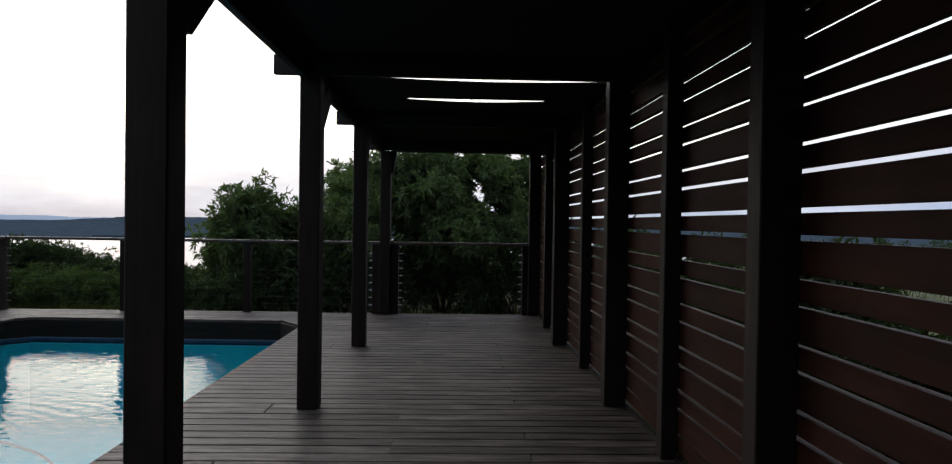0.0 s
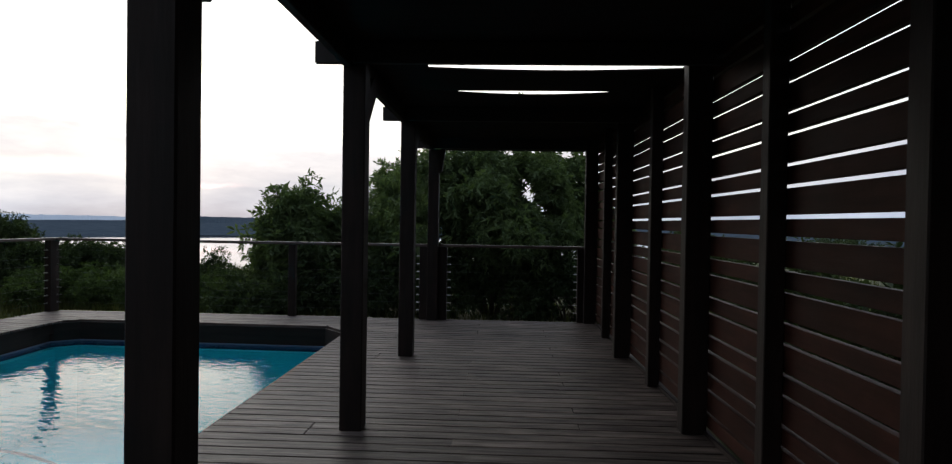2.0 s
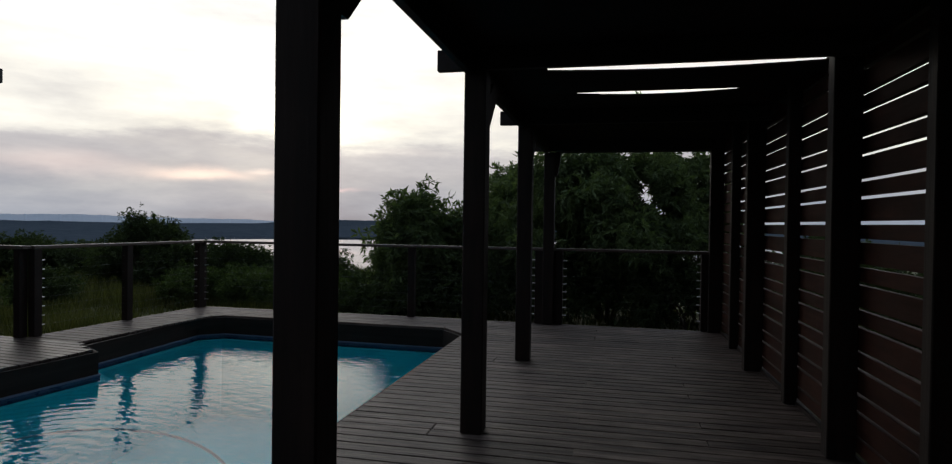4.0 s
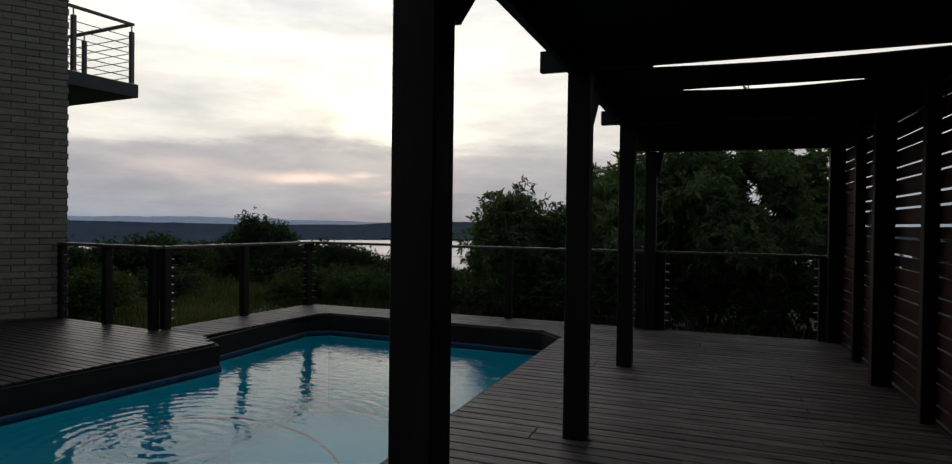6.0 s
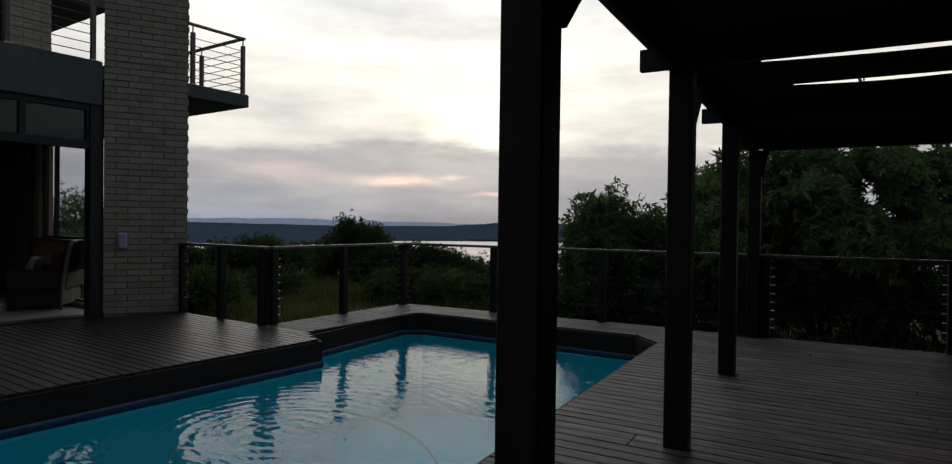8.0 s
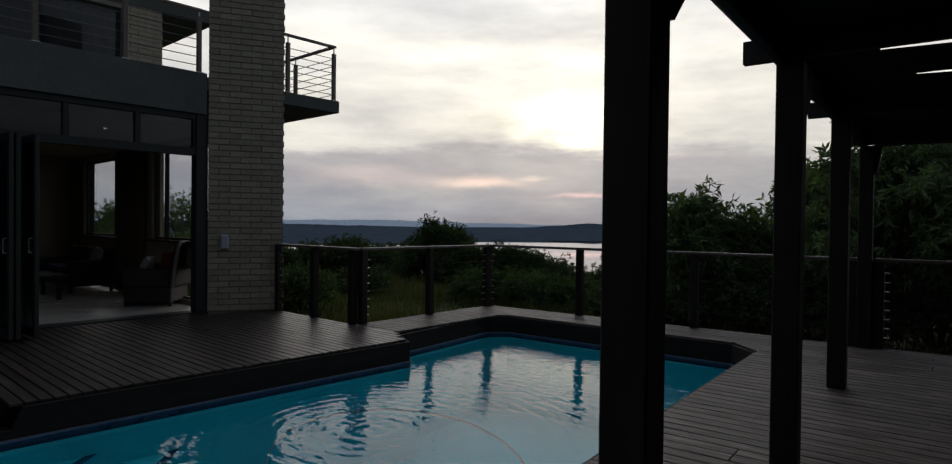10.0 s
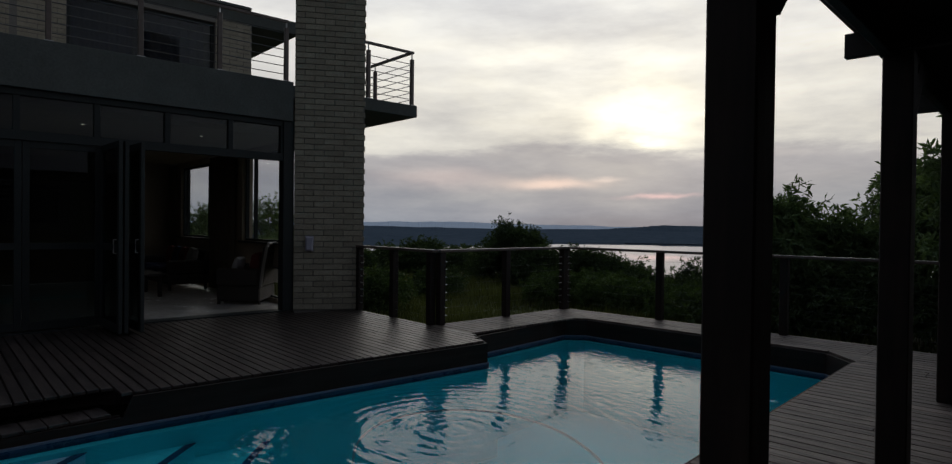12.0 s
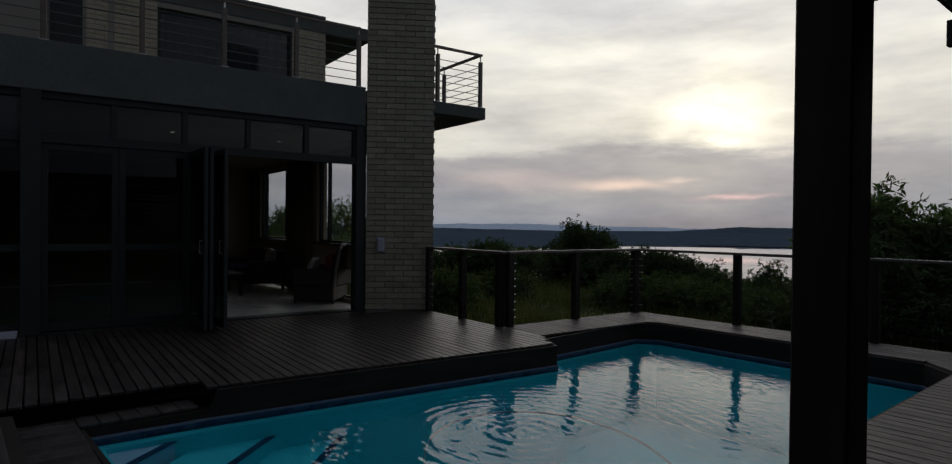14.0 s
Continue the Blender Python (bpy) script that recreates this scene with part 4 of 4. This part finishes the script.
curtain(-4.15, -2.85, 0.13, "brown curtain drawn back between the lounge windows")
curtain(-6.95, -6.50, 0.13, "brown curtain gathered in the lounge corner")
picture = thing("picture", HOUSE @ pose(-6.99, -2.6, 1.3), "plain framed picture on the lounge wall", "picture")
part("frame", box(bmesh.new(), 0, 0.03, -0.5, 0.5, 0, 0.8, 0.004), TIMBER, picture)
part("canvas", box(bmesh.new(), 0.031, 0.034, -0.44, 0.44, 0.06, 0.74), CURTAIN, picture)
for u in (-1.2, -3.0, -4.8):
    for v in (-1.0, -2.6, -4.4):
        ob = thing("downlight", HOUSE @ pose(u, v, 2.72), "small warm recessed downlight in the lounge ceiling", "downlight", "downlights")
        part("ring", tube(bmesh.new(), [(0, 0, -0.006), (0, 0, 0.0)], 0.045, 12), WHITE, ob)
        part("bulb", tube(bmesh.new(), [(0, 0, -0.009), (0, 0, -0.0065)], 0.022, 10), DOWNLIGHT, ob)

# plain unseen wall, added to close the roofed deck behind against light
structure("wall_behind", box(bmesh.new(), -1.3, 1.5, -3.2, -3.0, -0.2, 2.9), RENDER_GREY, "unseen charcoal wall added behind the roofed deck", "wall")

# ---------------------------------------------------------------- in the pool
for i, ((ax, ay), (bx, by), z) in enumerate((((-5.42, 1.55), (-5.83, 2.03), -0.36), ((-5.05, 1.98), (-5.50, 2.50), -0.46), ((-4.72, 2.40), (-5.40, 3.10), -0.58))):
    d = Vector((bx - ax, by - ay, 0)).normalized()
    mid = Vector(((ax + bx) / 2, (ay + by) / 2, 0))
    m = Matrix.Translation(mid) @ Matrix.Rotation(math.atan2(d.y, d.x), 4, "Z")
    ob = thing("pool_step", m @ pose(0, 0, -1.35), "pale underwater corner step with a dark tiled nosing", "pool step", "pool steps")
    half = (0.75, 1.25, 1.75)[i]
    part("tread", box(bmesh.new(), -half, half, 0.0, 0.50, 0.0, 1.35 + z, 0.01), (POOL_PALE, POOL, POOL)[i], ob)
    part("nosing", box(bmesh.new(), -half, half, -0.012, 0.055, 1.35 + z, 1.353 + z), POOL_TILE, ob)
# floating hose of the pool cleaner
bm = bmesh.new()
pts = []
for k in range(61):
    a = radians(262 - k * 4.0)
    r = 0.93 + 0.13 * math.cos(2 * (a - radians(143))) + (0.16 if k > 40 else 0.0) * (k - 40) / 20
    pts.append((-3.5 + r * math.cos(a), 3.65 + r * math.sin(a), WATER_Z - 0.018))
ob = thing("pool_hose", pose(0, 0, 0), "grey ribbed cleaner hose floating in a loop on the pool", "hose")
tube(bm, pts, 0.010, 8)
part("hose", bm, HOSE, ob, smooth=True)

# ---------------------------------------------------------------- plants
rng = np.random.default_rng(7)


def leaf_cloud(name, centres, spread, count, size, material_, parent, droop=0.35, sprig=9, gap=None):
    """Sprays of narrow pointed leaves gathered round the given centres, as one crown mesh.
    gap: local x, z and radius of each opening in the crown."""
    centres = np.array(centres)
    n = count // sprig
    pick = rng.integers(0, len(centres), n)
    off = rng.normal(0, 1, (n, 3)) * spread
    tips = centres[pick] + off
    for gx, gz, gr in gap or ():
        d = np.hypot(tips[:, 0] - gx - 0.25 * gr * np.sin(tips[:, 2] * 9), tips[:, 2] - gz - 0.3 * gr * np.sin(tips[:, 0] * 11))
        keep = d > gr * rng.uniform(0.50, 1.10, len(tips))
        tips, off = tips[keep], off[keep]
    out = off / (np.linalg.norm(off, axis=1)[:, None] + 1e-6) + np.array((0, 0, 0.35))
    count = len(tips) * sprig
    way = np.repeat(out, sprig, axis=0) * 0.6 + rng.normal(0, 0.62, (count, 3))
    way[:, 2] -= droop
    way /= np.linalg.norm(way, axis=1)[:, None] + 1e-6
    pos = np.repeat(tips, sprig, axis=0) + rng.normal(0, 0.18, (count, 3)) * size
    side = np.cross(way, rng.normal(0, 1, (count, 3)))
    side /= np.linalg.norm(side, axis=1)[:, None] + 1e-6
    length = size * rng.uniform(0.6, 1.3, count)[:, None]
    fold = np.cross(way, side) * length * 0.08
    bend = np.array((0, 0, -0.12)) * length
    verts = np.empty((count, 4, 3))
    verts[:, 0] = pos
    verts[:, 1] = pos + way * length * 0.45 + side * length * 0.15 + fold
    verts[:, 2] = pos + way * length + bend
    verts[:, 3] = pos + way * length * 0.45 - side * length * 0.15 + fold
    me = bpy.data.meshes.new(name)
    me.from_pydata(verts.reshape(-1, 3).tolist(), [], np.arange(count * 4).reshape(-1, 4).tolist())
    me.materials.append(material_)
    ob = new(name, me)
    ob.parent = parent
    return ob


def crown_centres(centre, radii_, n, seed, inner=0.45, low=-0.9):
    """Places of foliage: uneven lumps on the crown, each with smaller clumps round it."""
    out = []
    local = random.Random(seed)
    lump_r = 0.17 * (radii_[0] + radii_[2])
    while len(out) < n:
        d = Vector((local.gauss(0, 1), local.gauss(0, 1), local.gauss(0, 1))).normalized()
        if d.z < low:
            continue
        lump = 0.75 + 0.50 * noise.noise((d.x * 1.9 + seed, d.y * 1.9, d.z * 1.9)) + 0.16 * noise.noise((d.x * 5 + seed, d.y * 5, d.z * 5))
        r = 0.84 * lump * (inner + (1 - inner) * local.random() ** 0.55)
        p = Vector((centre[0] + d.x * radii_[0] * r, centre[1] + d.y * radii_[1] * r, centre[2] + d.z * radii_[2] * r))
        size = lump_r * local.uniform(0.45, 1.0)
        for _ in range(7):
            q = Vector((local.gauss(0, 1), local.gauss(0, 1), local.gauss(0.25, 0.8))).normalized() * size
            out.append(tuple(p + q))
    return out


def tree(x, y, top, width, label, name="tree", leaves=9000, leaf=0.13, clusters=90, mat=None, seed=1, low=-0.9, crown_low=None, stems=3, spread=0.24, depth=None, hole=None, category="tree"):
    """A tree with tapered stems and limbs, and an uneven crown."""
    base = ground_height(x, y) - 0.05
    ob = thing(name, pose(x, y, base), label, category)
    height = top - base
    c_low = crown_low - base if crown_low is not None else height * 0.12
    centre = (0, 0, (height + c_low) / 2)
    radii_ = (width / 2, (depth or width) / 2, (height - c_low) / 2)
    if hole:
        hole = [(gx * y / 14 - x, 1.3 + (gz - 1.3) * y / 14 - base, gr) for gx, gz, gr in hole]
    centres = crown_centres(centre, radii_, clusters, seed, low=low)
    local = random.Random(seed)
    bm = bmesh.new()
    for s in range(stems):
        a = 2 * math.pi * (s + local.random() * 0.6) / stems
        tip = Vector((math.cos(a) * width * 0.22, math.sin(a) * width * 0.2, height * 0.62))
        foot = Vector((math.cos(a) * 0.10 * stems / 3, math.sin(a) * 0.1, 0))
        r = max(0.02, 0.022 * height / max(1, stems) ** 0.3)
        pts = [foot.lerp(tip, f) + Vector((local.uniform(-1, 1), local.uniform(-1, 1), 0)) * 0.05 * height * f for f in (0, 0.2, 0.4, 0.6, 0.8, 1.0)]
        tube(bm, pts, r, 7, radii=[r * (1 - 0.7 * f) for f in (0, 0.2, 0.4, 0.6, 0.8, 1.0)])
        for c in local.sample(centres, min(8, len(centres))):
            start = pts[local.randint(1, 4)]
            end = Vector(c)
            mid = start.lerp(end, 0.5) + Vector((local.uniform(-0.1, 0.1), local.uniform(-0.1, 0.1), 0.08 * height * 0.2))
            tube(bm, [start, mid, end], r * 0.3, 5, radii=[r * 0.4, r * 0.22, r * 0.07])
    part("trunk", bm, BARK, ob, smooth=True)
    leaf_cloud("crown", centres, spread, leaves, leaf, mat or LEAF, ob, gap=hole)
    return ob


# trees just beyond the far balustrade
# openings in the foliage: x, z, radius
GAP_IN_LEAVES = ((0.42, 2.10, 0.25), (0.55, 1.84, 0.33), (0.76, 1.64, 0.27), (0.26, 2.32, 0.20), (0.95, 2.00, 0.18), (0.15, 1.70, 0.17),
                 (-1.30, 2.84, 0.33), (-0.80, 2.86, 0.26), (-0.10, 2.92, 0.32), (0.55, 2.88, 0.26), (1.15, 2.82, 0.32), (1.35, 2.25, 0.20))
tree(-4.40, 13.3, 1.92, 2.65, "leafy green tree with drooping leaves behind the deck", leaves=42000, clusters=260, seed=3, leaf=0.15, spread=0.13, low=-1.0, crown_low=-0.6)
tree(-3.15, 14.2, 2.1, 2.2, "dense green tree beside a taller one", leaves=22000, clusters=130, seed=5, leaf=0.145, spread=0.14, low=-1.0, crown_low=-0.6)
tree(-2.6, 15.2, 3.05, 2.0, "slender green tree between two larger ones", leaves=18000, clusters=110, seed=8, leaf=0.145, spread=0.14, low=-1.0, crown_low=0.0)
tree(-0.35, 14.0, 3.35, 4.6, "large spreading green tree behind the deck", leaves=76000, clusters=430, seed=11, leaf=0.15, spread=0.17, low=-0.95, crown_low=-0.25, stems=4, hole=GAP_IN_LEAVES)
tree(1.0, 15.0, 3.7, 2.9, "large dark green tree behind the slatted screen", leaves=52000, clusters=280, seed=15, leaf=0.15, spread=0.17, low=-0.95, crown_low=-0.3, stems=3, hole=GAP_IN_LEAVES)
tree(1.3, 12.9, 0.60, 2.8, "low dark shrub under the large tree", name="shrub", leaves=14000, clusters=84, seed=22, leaf=0.12, mat=LEAF_DARK, spread=0.18, low=-0.5, stems=4, category="shrub", crown_low=-0.8)

for i, (x, y, top) in enumerate(((-4.9, 12.4, 0.3), (-3.0, 12.9, 0.4), (2.9, 13.6, 0.95), (-1.3, 13.6, 0.85), (2.0, 13.9, 0.85), (0.3, 14.8, 0.8), (-2.2, 14.6, 0.7))):
    tree(x, y, top, 2.8, "low dark shrub under the trees", name="shrub", leaves=13000, clusters=98, seed=23 + i, leaf=0.115, mat=LEAF_DARK, spread=0.16, low=-0.9, stems=4, category="shrub", crown_low=-0.7)
# dark shrubs added outside the slatted screen to shade its slats and gaps
for i in range(14):
    x = 2.60 + 0.12 * math.sin(i * 2.1) + (0.30 * (i - 8) if i > 8 else 0)
    tree(x, -2.0 + 1.3 * i, 1.16 + 0.08 * math.sin(i * 1.7), 1.35, "dense dark green shrub added to shade the slatted screen gaps", name="shrub", leaves=12000, clusters=84, seed=90 + i, leaf=0.11, mat=LEAF_DARK, spread=0.17, low=-0.9, stems=4, category="shrub", crown_low=-0.7)


def at_angle(az, r):
    """A place r metres off at az degrees to the left of straight ahead."""
    return -0.3 - r * math.sin(radians(az)), 0.4 + r * math.cos(radians(az))


# shrubs on the slope towards the lake: azimuth, distance, top, width
BUSH, LOW = "dark bush on the grassy slope", "low dark green shrub on the slope"
SLOPE = [
    (40.0, 20, 1.42, 2.3, "round dark bush on the grassy slope", LEAF_DARK, 8000),
    (41.6, 21, 0.55, 2.4, BUSH, LEAF_DARK, 6000),
    (38.4, 19, 0.35, 2.0, BUSH, LEAF_DARK, 6000),
    (48.3, 25, 0.78, 2.4, BUSH, LEAF_DARK, 6000),
    (44.8, 25, 0.38, 2.8, BUSH, LEAF_DARK, 6000),
    (51.8, 26, 0.35, 3.2, BUSH, LEAF_DARK, 6000),
    (54.6, 24, 0.45, 2.8, BUSH, LEAF_DARK, 5000),
    (50.1, 26, 0.42, 2.6, BUSH, LEAF_DARK, 6000),
    (46.5, 26, 0.40, 2.4, BUSH, LEAF_DARK, 6000),
    (36.6, 19, 0.60, 1.7, BUSH, LEAF_DARK, 6000),
    (34.3, 20, 0.78, 1.9, "tall dark green shrub on the slope", LEAF_DARK, 6000),
    (32.2, 20, 0.40, 2.0, BUSH, LEAF_DARK, 6000),
    (30.2, 20, 0.08, 2.0, BUSH, LEAF_DARK, 6000),
    (28.2, 19, -0.05, 2.2, BUSH, LEAF_DARK, 5000),
    (26.0, 19, -0.40, 1.8, BUSH, LEAF_DARK, 5000),
    (24.7, 18, 0.42, 0.8, "small open tree on the slope", LEAF_DARK, 900),
    (22.4, 17, -0.25, 2.2, BUSH, LEAF_DARK, 5000),
    (33.2, 15.5, 0.05, 2.0, "soft green shrub near the deck", LEAF_PALE, 6000),
    (29.0, 14.5, 0.0, 1.9, "soft green shrub near the deck", LEAF_PALE, 6000),
    (25.2, 13.5, -0.05, 1.6, "soft green shrub near the deck", LEAF_PALE, 5000),
    (36.6, 16, 0.00, 1.8, LOW, LEAF_PALE, 5000),
    (52.3, 14, 0.25, 1.5, "soft green shrub beside the brick pier", LEAF_PALE, 5000),
    (47.2, 17, 0.02, 1.8, LOW, LEAF_DARK, 5000),
    (61.6, 22, 3.0, 2.4, "open green tree seen through the lounge window", LEAF, 1500),
    (60.5, 20, 1.15, 3.4, "dense green shrub behind the house", LEAF, 8000),
    (67.0, 24, 2.35, 3.0, "green tree seen through the lounge window", LEAF, 5000),
    (66.0, 20, 1.15, 3.6, "dense green shrub behind the house", LEAF, 8000),
    (73.0, 26, 1.8, 4.6, "green tree behind the house", LEAF, 6000),
    (-28.0, 26, 0.9, 4.0, "dark bush beyond the slatted screen", LEAF_DARK, 5000),
    (-40.0, 30, 0.7, 5.0, "dark bush beyond the slatted screen", LEAF_DARK, 5000),
    (-55.0, 34, 0.9, 6.0, "dark bush beyond the slatted screen", LEAF_DARK, 5000),
    (-70.0, 30, 0.6, 5.0, "dark bush beyond the slatted screen", LEAF_DARK, 5000),
]
for i, (az, r, top, width, label, mat, count) in enumerate(SLOPE):
    x, y = at_angle(az, r)
    kind = "tree" if "tree" in label else "shrub"
    tree(x, y, top, width, label, name=kind, leaves=int(count * 3.6), clusters=150, seed=40 + i, leaf=0.055 + 0.0019 * r, mat=mat, spread=0.07 + 0.0035 * r, low=-0.6, stems=3, category=kind)


def grass_field():
    """Tall loose grass on the slope, as one mesh of blades."""
    count = 90000
    az = np.radians(np.where(rng.random(count) < 0.82, rng.uniform(14, 62, count), rng.uniform(-75, 14, count)))
    r = 9.6 + 26 * rng.random(count) ** 1.5
    x, y = -0.3 - r * np.sin(az), 0.4 + r * np.cos(az)
    keep = (y > 9.4) | (x < -7.2) & (y > 7.6) | (x > 2.2)
    x, y, r = x[keep], y[keep], r[keep]
    z = np.array([ground_height(a, b) for a, b in zip(x, y)])
    n = len(x)
    turn = rng.uniform(0, 2 * np.pi, n)
    h = rng.uniform(0.18, 0.55, n) * (0.6 + 0.7 * np.array([noise.noise((a * 0.5, b * 0.5, 2)) for a, b in zip(x, y)]))
    h = np.maximum(h, 0.08)
    w = 0.006 + 0.0005 * r
    lean = rng.normal(0, 0.25, (n, 2)) * h[:, None]
    verts = np.empty((n, 3, 3))
    verts[:, 0] = np.stack((x - w * np.cos(turn), y - w * np.sin(turn), z - 0.02), 1)
    verts[:, 1] = np.stack((x + w * np.cos(turn), y + w * np.sin(turn), z - 0.02), 1)
    verts[:, 2] = np.stack((x + lean[:, 0], y + lean[:, 1], z + h), 1)
    me = bpy.data.meshes.new("grass")
    me.from_pydata(verts.reshape(-1, 3).tolist(), [], np.arange(n * 3).reshape(-1, 3).tolist())
    me.materials.append(BLADE)
    tagged(new("grass", me), "tall loose grass on the slope below the deck", "grass", kind="stuff")


grass_field()

# ---------------------------------------------------------------- deck boards
PITCH, SEAM = 0.120, 0.013
board_mesh = {}


def board(parent, x0, x1, y, m_local, mat, pitch=PITCH):
    """A deck board along local x, its top at z = 0, from x0 to x1."""
    key = (round(x1 - x0, 2), mat.name, pitch)
    if key not in board_mesh:
        board_mesh[key] = mesh_of("board", box(bmesh.new(), 0, key[0] - 0.003, SEAM / 2, pitch - SEAM / 2, -0.026, 0, 0.003), mat)
    return piece("board", board_mesh[key], parent, m_local @ pose(x0, y, random.uniform(-0.0015, 0.0), random.uniform(-0.25, 0.25), 0, 0))


deck = structure("floor_1", prism(bmesh.new(), [(POOL_R + 0.06, -3.0), (1.30, -3.0), (1.30, RAIL_Y + 0.08), (POOL_R + 0.06, RAIL_Y + 0.08)], -0.15, -0.034), FASCIA, "weathered dark timber deck beside the pool under the roof", "deck")
SPLITS = (-1.30, -0.375, 0.43)
row, y = 0, 4.86 - 64 * PITCH
while y < RAIL_Y - 0.08:
    cut = [POOL_R - 0.012]
    if y + PITCH > 7.83:
        cut = [POOL_R]
    pattern = (row * 7 + (row // 3) * 5) % 6
    pick = ((1,), (2,), (), (1,), (0,), (2,))[pattern]
    cut += [SPLITS[i] for i in pick] + [round(WALL_X - 0.004 - 0.0152 * (y + 0.07 - 2.27), 2)]
    for a, b in zip(cut, cut[1:]):
        board(deck, a, b, y, FLAT, DECK)
    y += PITCH
    row += 1
# far strip between the pool and the balustrade
strip = structure("floor_2", prism(bmesh.new(), [(-6.33, 8.32), (POOL_R + 0.05, 8.24), (POOL_R + 0.05, RAIL_Y + 0.08), (-6.33, RAIL_Y + 0.08)], -0.15, -0.034), FASCIA, "weathered narrow timber deck strip behind the pool", "deck")
for k, y in enumerate((8.265, 8.385, 8.505, 8.625, 8.745, 8.865)):
    cut = [(-5.44, -5.72, -6.0, -6.2, -6.3, -6.3)[k], (-4.0, -3.1, -4.6, -2.9, -3.6, -4.9)[k], POOL_R]
    for a, b in zip(cut, cut[1:]):
        board(strip, a, b, y, FLAT, DECK)
bm = prism(bmesh.new(), [(-2.265, 8.185), (-1.925, 7.81), (-1.925, 8.268), (-2.29, 8.268)], -0.026, -0.002)
part("board", bm, DECK, strip)
bm = prism(bmesh.new(), [(-5.79, 8.035), (-5.50, 8.27), (-5.43, 8.27), (-5.43, 8.405), (-5.79, 8.405)], -0.026, -0.003)
part("board", bm, DECK, strip)
bm = prism(bmesh.new(), [(-5.50, 8.266), (-2.29, 8.19), (-2.29, 8.266)], -0.026, -0.002)
part("board", bm, DECK, strip)
# house deck: boards square to the facade
inv = HOUSE.inverted()
hdeck = thing("floor_3", HOUSE, "timber deck between the house and the pool, shade in its colour", "deck", kind="structure")
EDGE = [inv @ Vector((x, y, 0)) for x, y in ((-6.04, 0.2), (-6.04, 2.04), (-5.78, 2.06), (-5.345, 5.79), (-5.72, 6.02))]


def edge_u(v):
    """How far the house deck reaches out at v along the facade."""
    for a, b in zip(EDGE, EDGE[1:]):
        lo, hi = min(a.y, b.y), max(a.y, b.y)
        if lo <= v <= hi:
            f = (v - a.y) / (b.y - a.y)
            return a.x + f * (b.x - a.x)
    return EDGE[0].x if v < EDGE[0].y else None


v = -7.2
while v < 0.80:
    u = edge_u(v + 0.047)
    if v > 0.70:
        u = 3.30
    if u is None:
        u = 3.62
    cut = [-0.06 if v < -0.1 else 0.25, round(1.3 + 1.1 * random.random(), 2), u + 0.012]
    for a, b in zip(cut, cut[1:]):
        board(hdeck, a, b, v, FLAT, DECK_SHADED, 0.095)
    v += 0.095
part("joist_frame", prism(bmesh.new(), [(-0.08, -7.3), (2.95, -7.3), (3.05, -4.4), (3.2, -3.2), (3.3, -3.1), (3.62, 0.55), (3.2, 0.9), (0.2, 0.95)], -0.15, -0.034), FASCIA, hdeck)
# narrow side strip towards the far corner, boards across
sdeck = thing("floor_4", side, "weathered narrow side strip of deck boards beside the pool", "deck", kind="structure")
s = -0.02
while s < 2.66:
    board(sdeck, -0.74, 0.06, -s - PITCH, pose(0, 0, 0, 0, 0, 90), DECK)
    s += PITCH
part("joist_frame", prism(bmesh.new(), [(-0.02, -0.70), (2.80, -0.70), (2.80, 0.05), (-0.02, 0.05)], -0.15, -0.034), FASCIA, sdeck)
# deck across the near end of the pool, and the lower step
near = structure("floor_5", prism(bmesh.new(), [(-9.2, -3.0), (POOL_R - 0.05, -3.0), (POOL_R - 0.05, 0.78), (-5.9, 0.78), (-6.1, 0.3), (-9.6, 0.3)], -0.16, -0.035), FASCIA, "dark timber deck at the near end of the pool", "deck")
y = -2.9
while y < 0.68:
    board(near, -6.0, -4.0, y, FLAT, DECK_SHADED)
    board(near, -4.0, POOL_R - 0.015, y, FLAT, DECK_SHADED)
    y += PITCH
landing = thing("deck_landing", pose(0, 0.80, -0.15), "low dark timber landing at the near end of the pool", "step")
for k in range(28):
    me = mesh_of("board", box(bmesh.new(), 0, 0.136, 0, 0.36, -0.026, 0, 0.003), DECK_SHADED)
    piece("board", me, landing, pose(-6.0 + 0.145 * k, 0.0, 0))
part("riser", box(bmesh.new(), -6.0, POOL_R - 0.03, 0.325, 0.355, -0.12, -0.027), FASCIA, landing)
step = thing("deck_step", pose(-6.03, 0.95, -0.15), "low dark timber step down to the pool", "step")
k = 0.215
while k < 1.05:
    me = mesh_of("board", box(bmesh.new(), 0, 0.26, k + 0.004, k + 0.136, -0.026, 0, 0.003), DECK_SHADED)
    piece("board", me, step, FLAT)
    k += 0.14
part("riser", box(bmesh.new(), 0.22, 0.25, 0.215, 1.12, -0.12, -0.027), FASCIA, step)
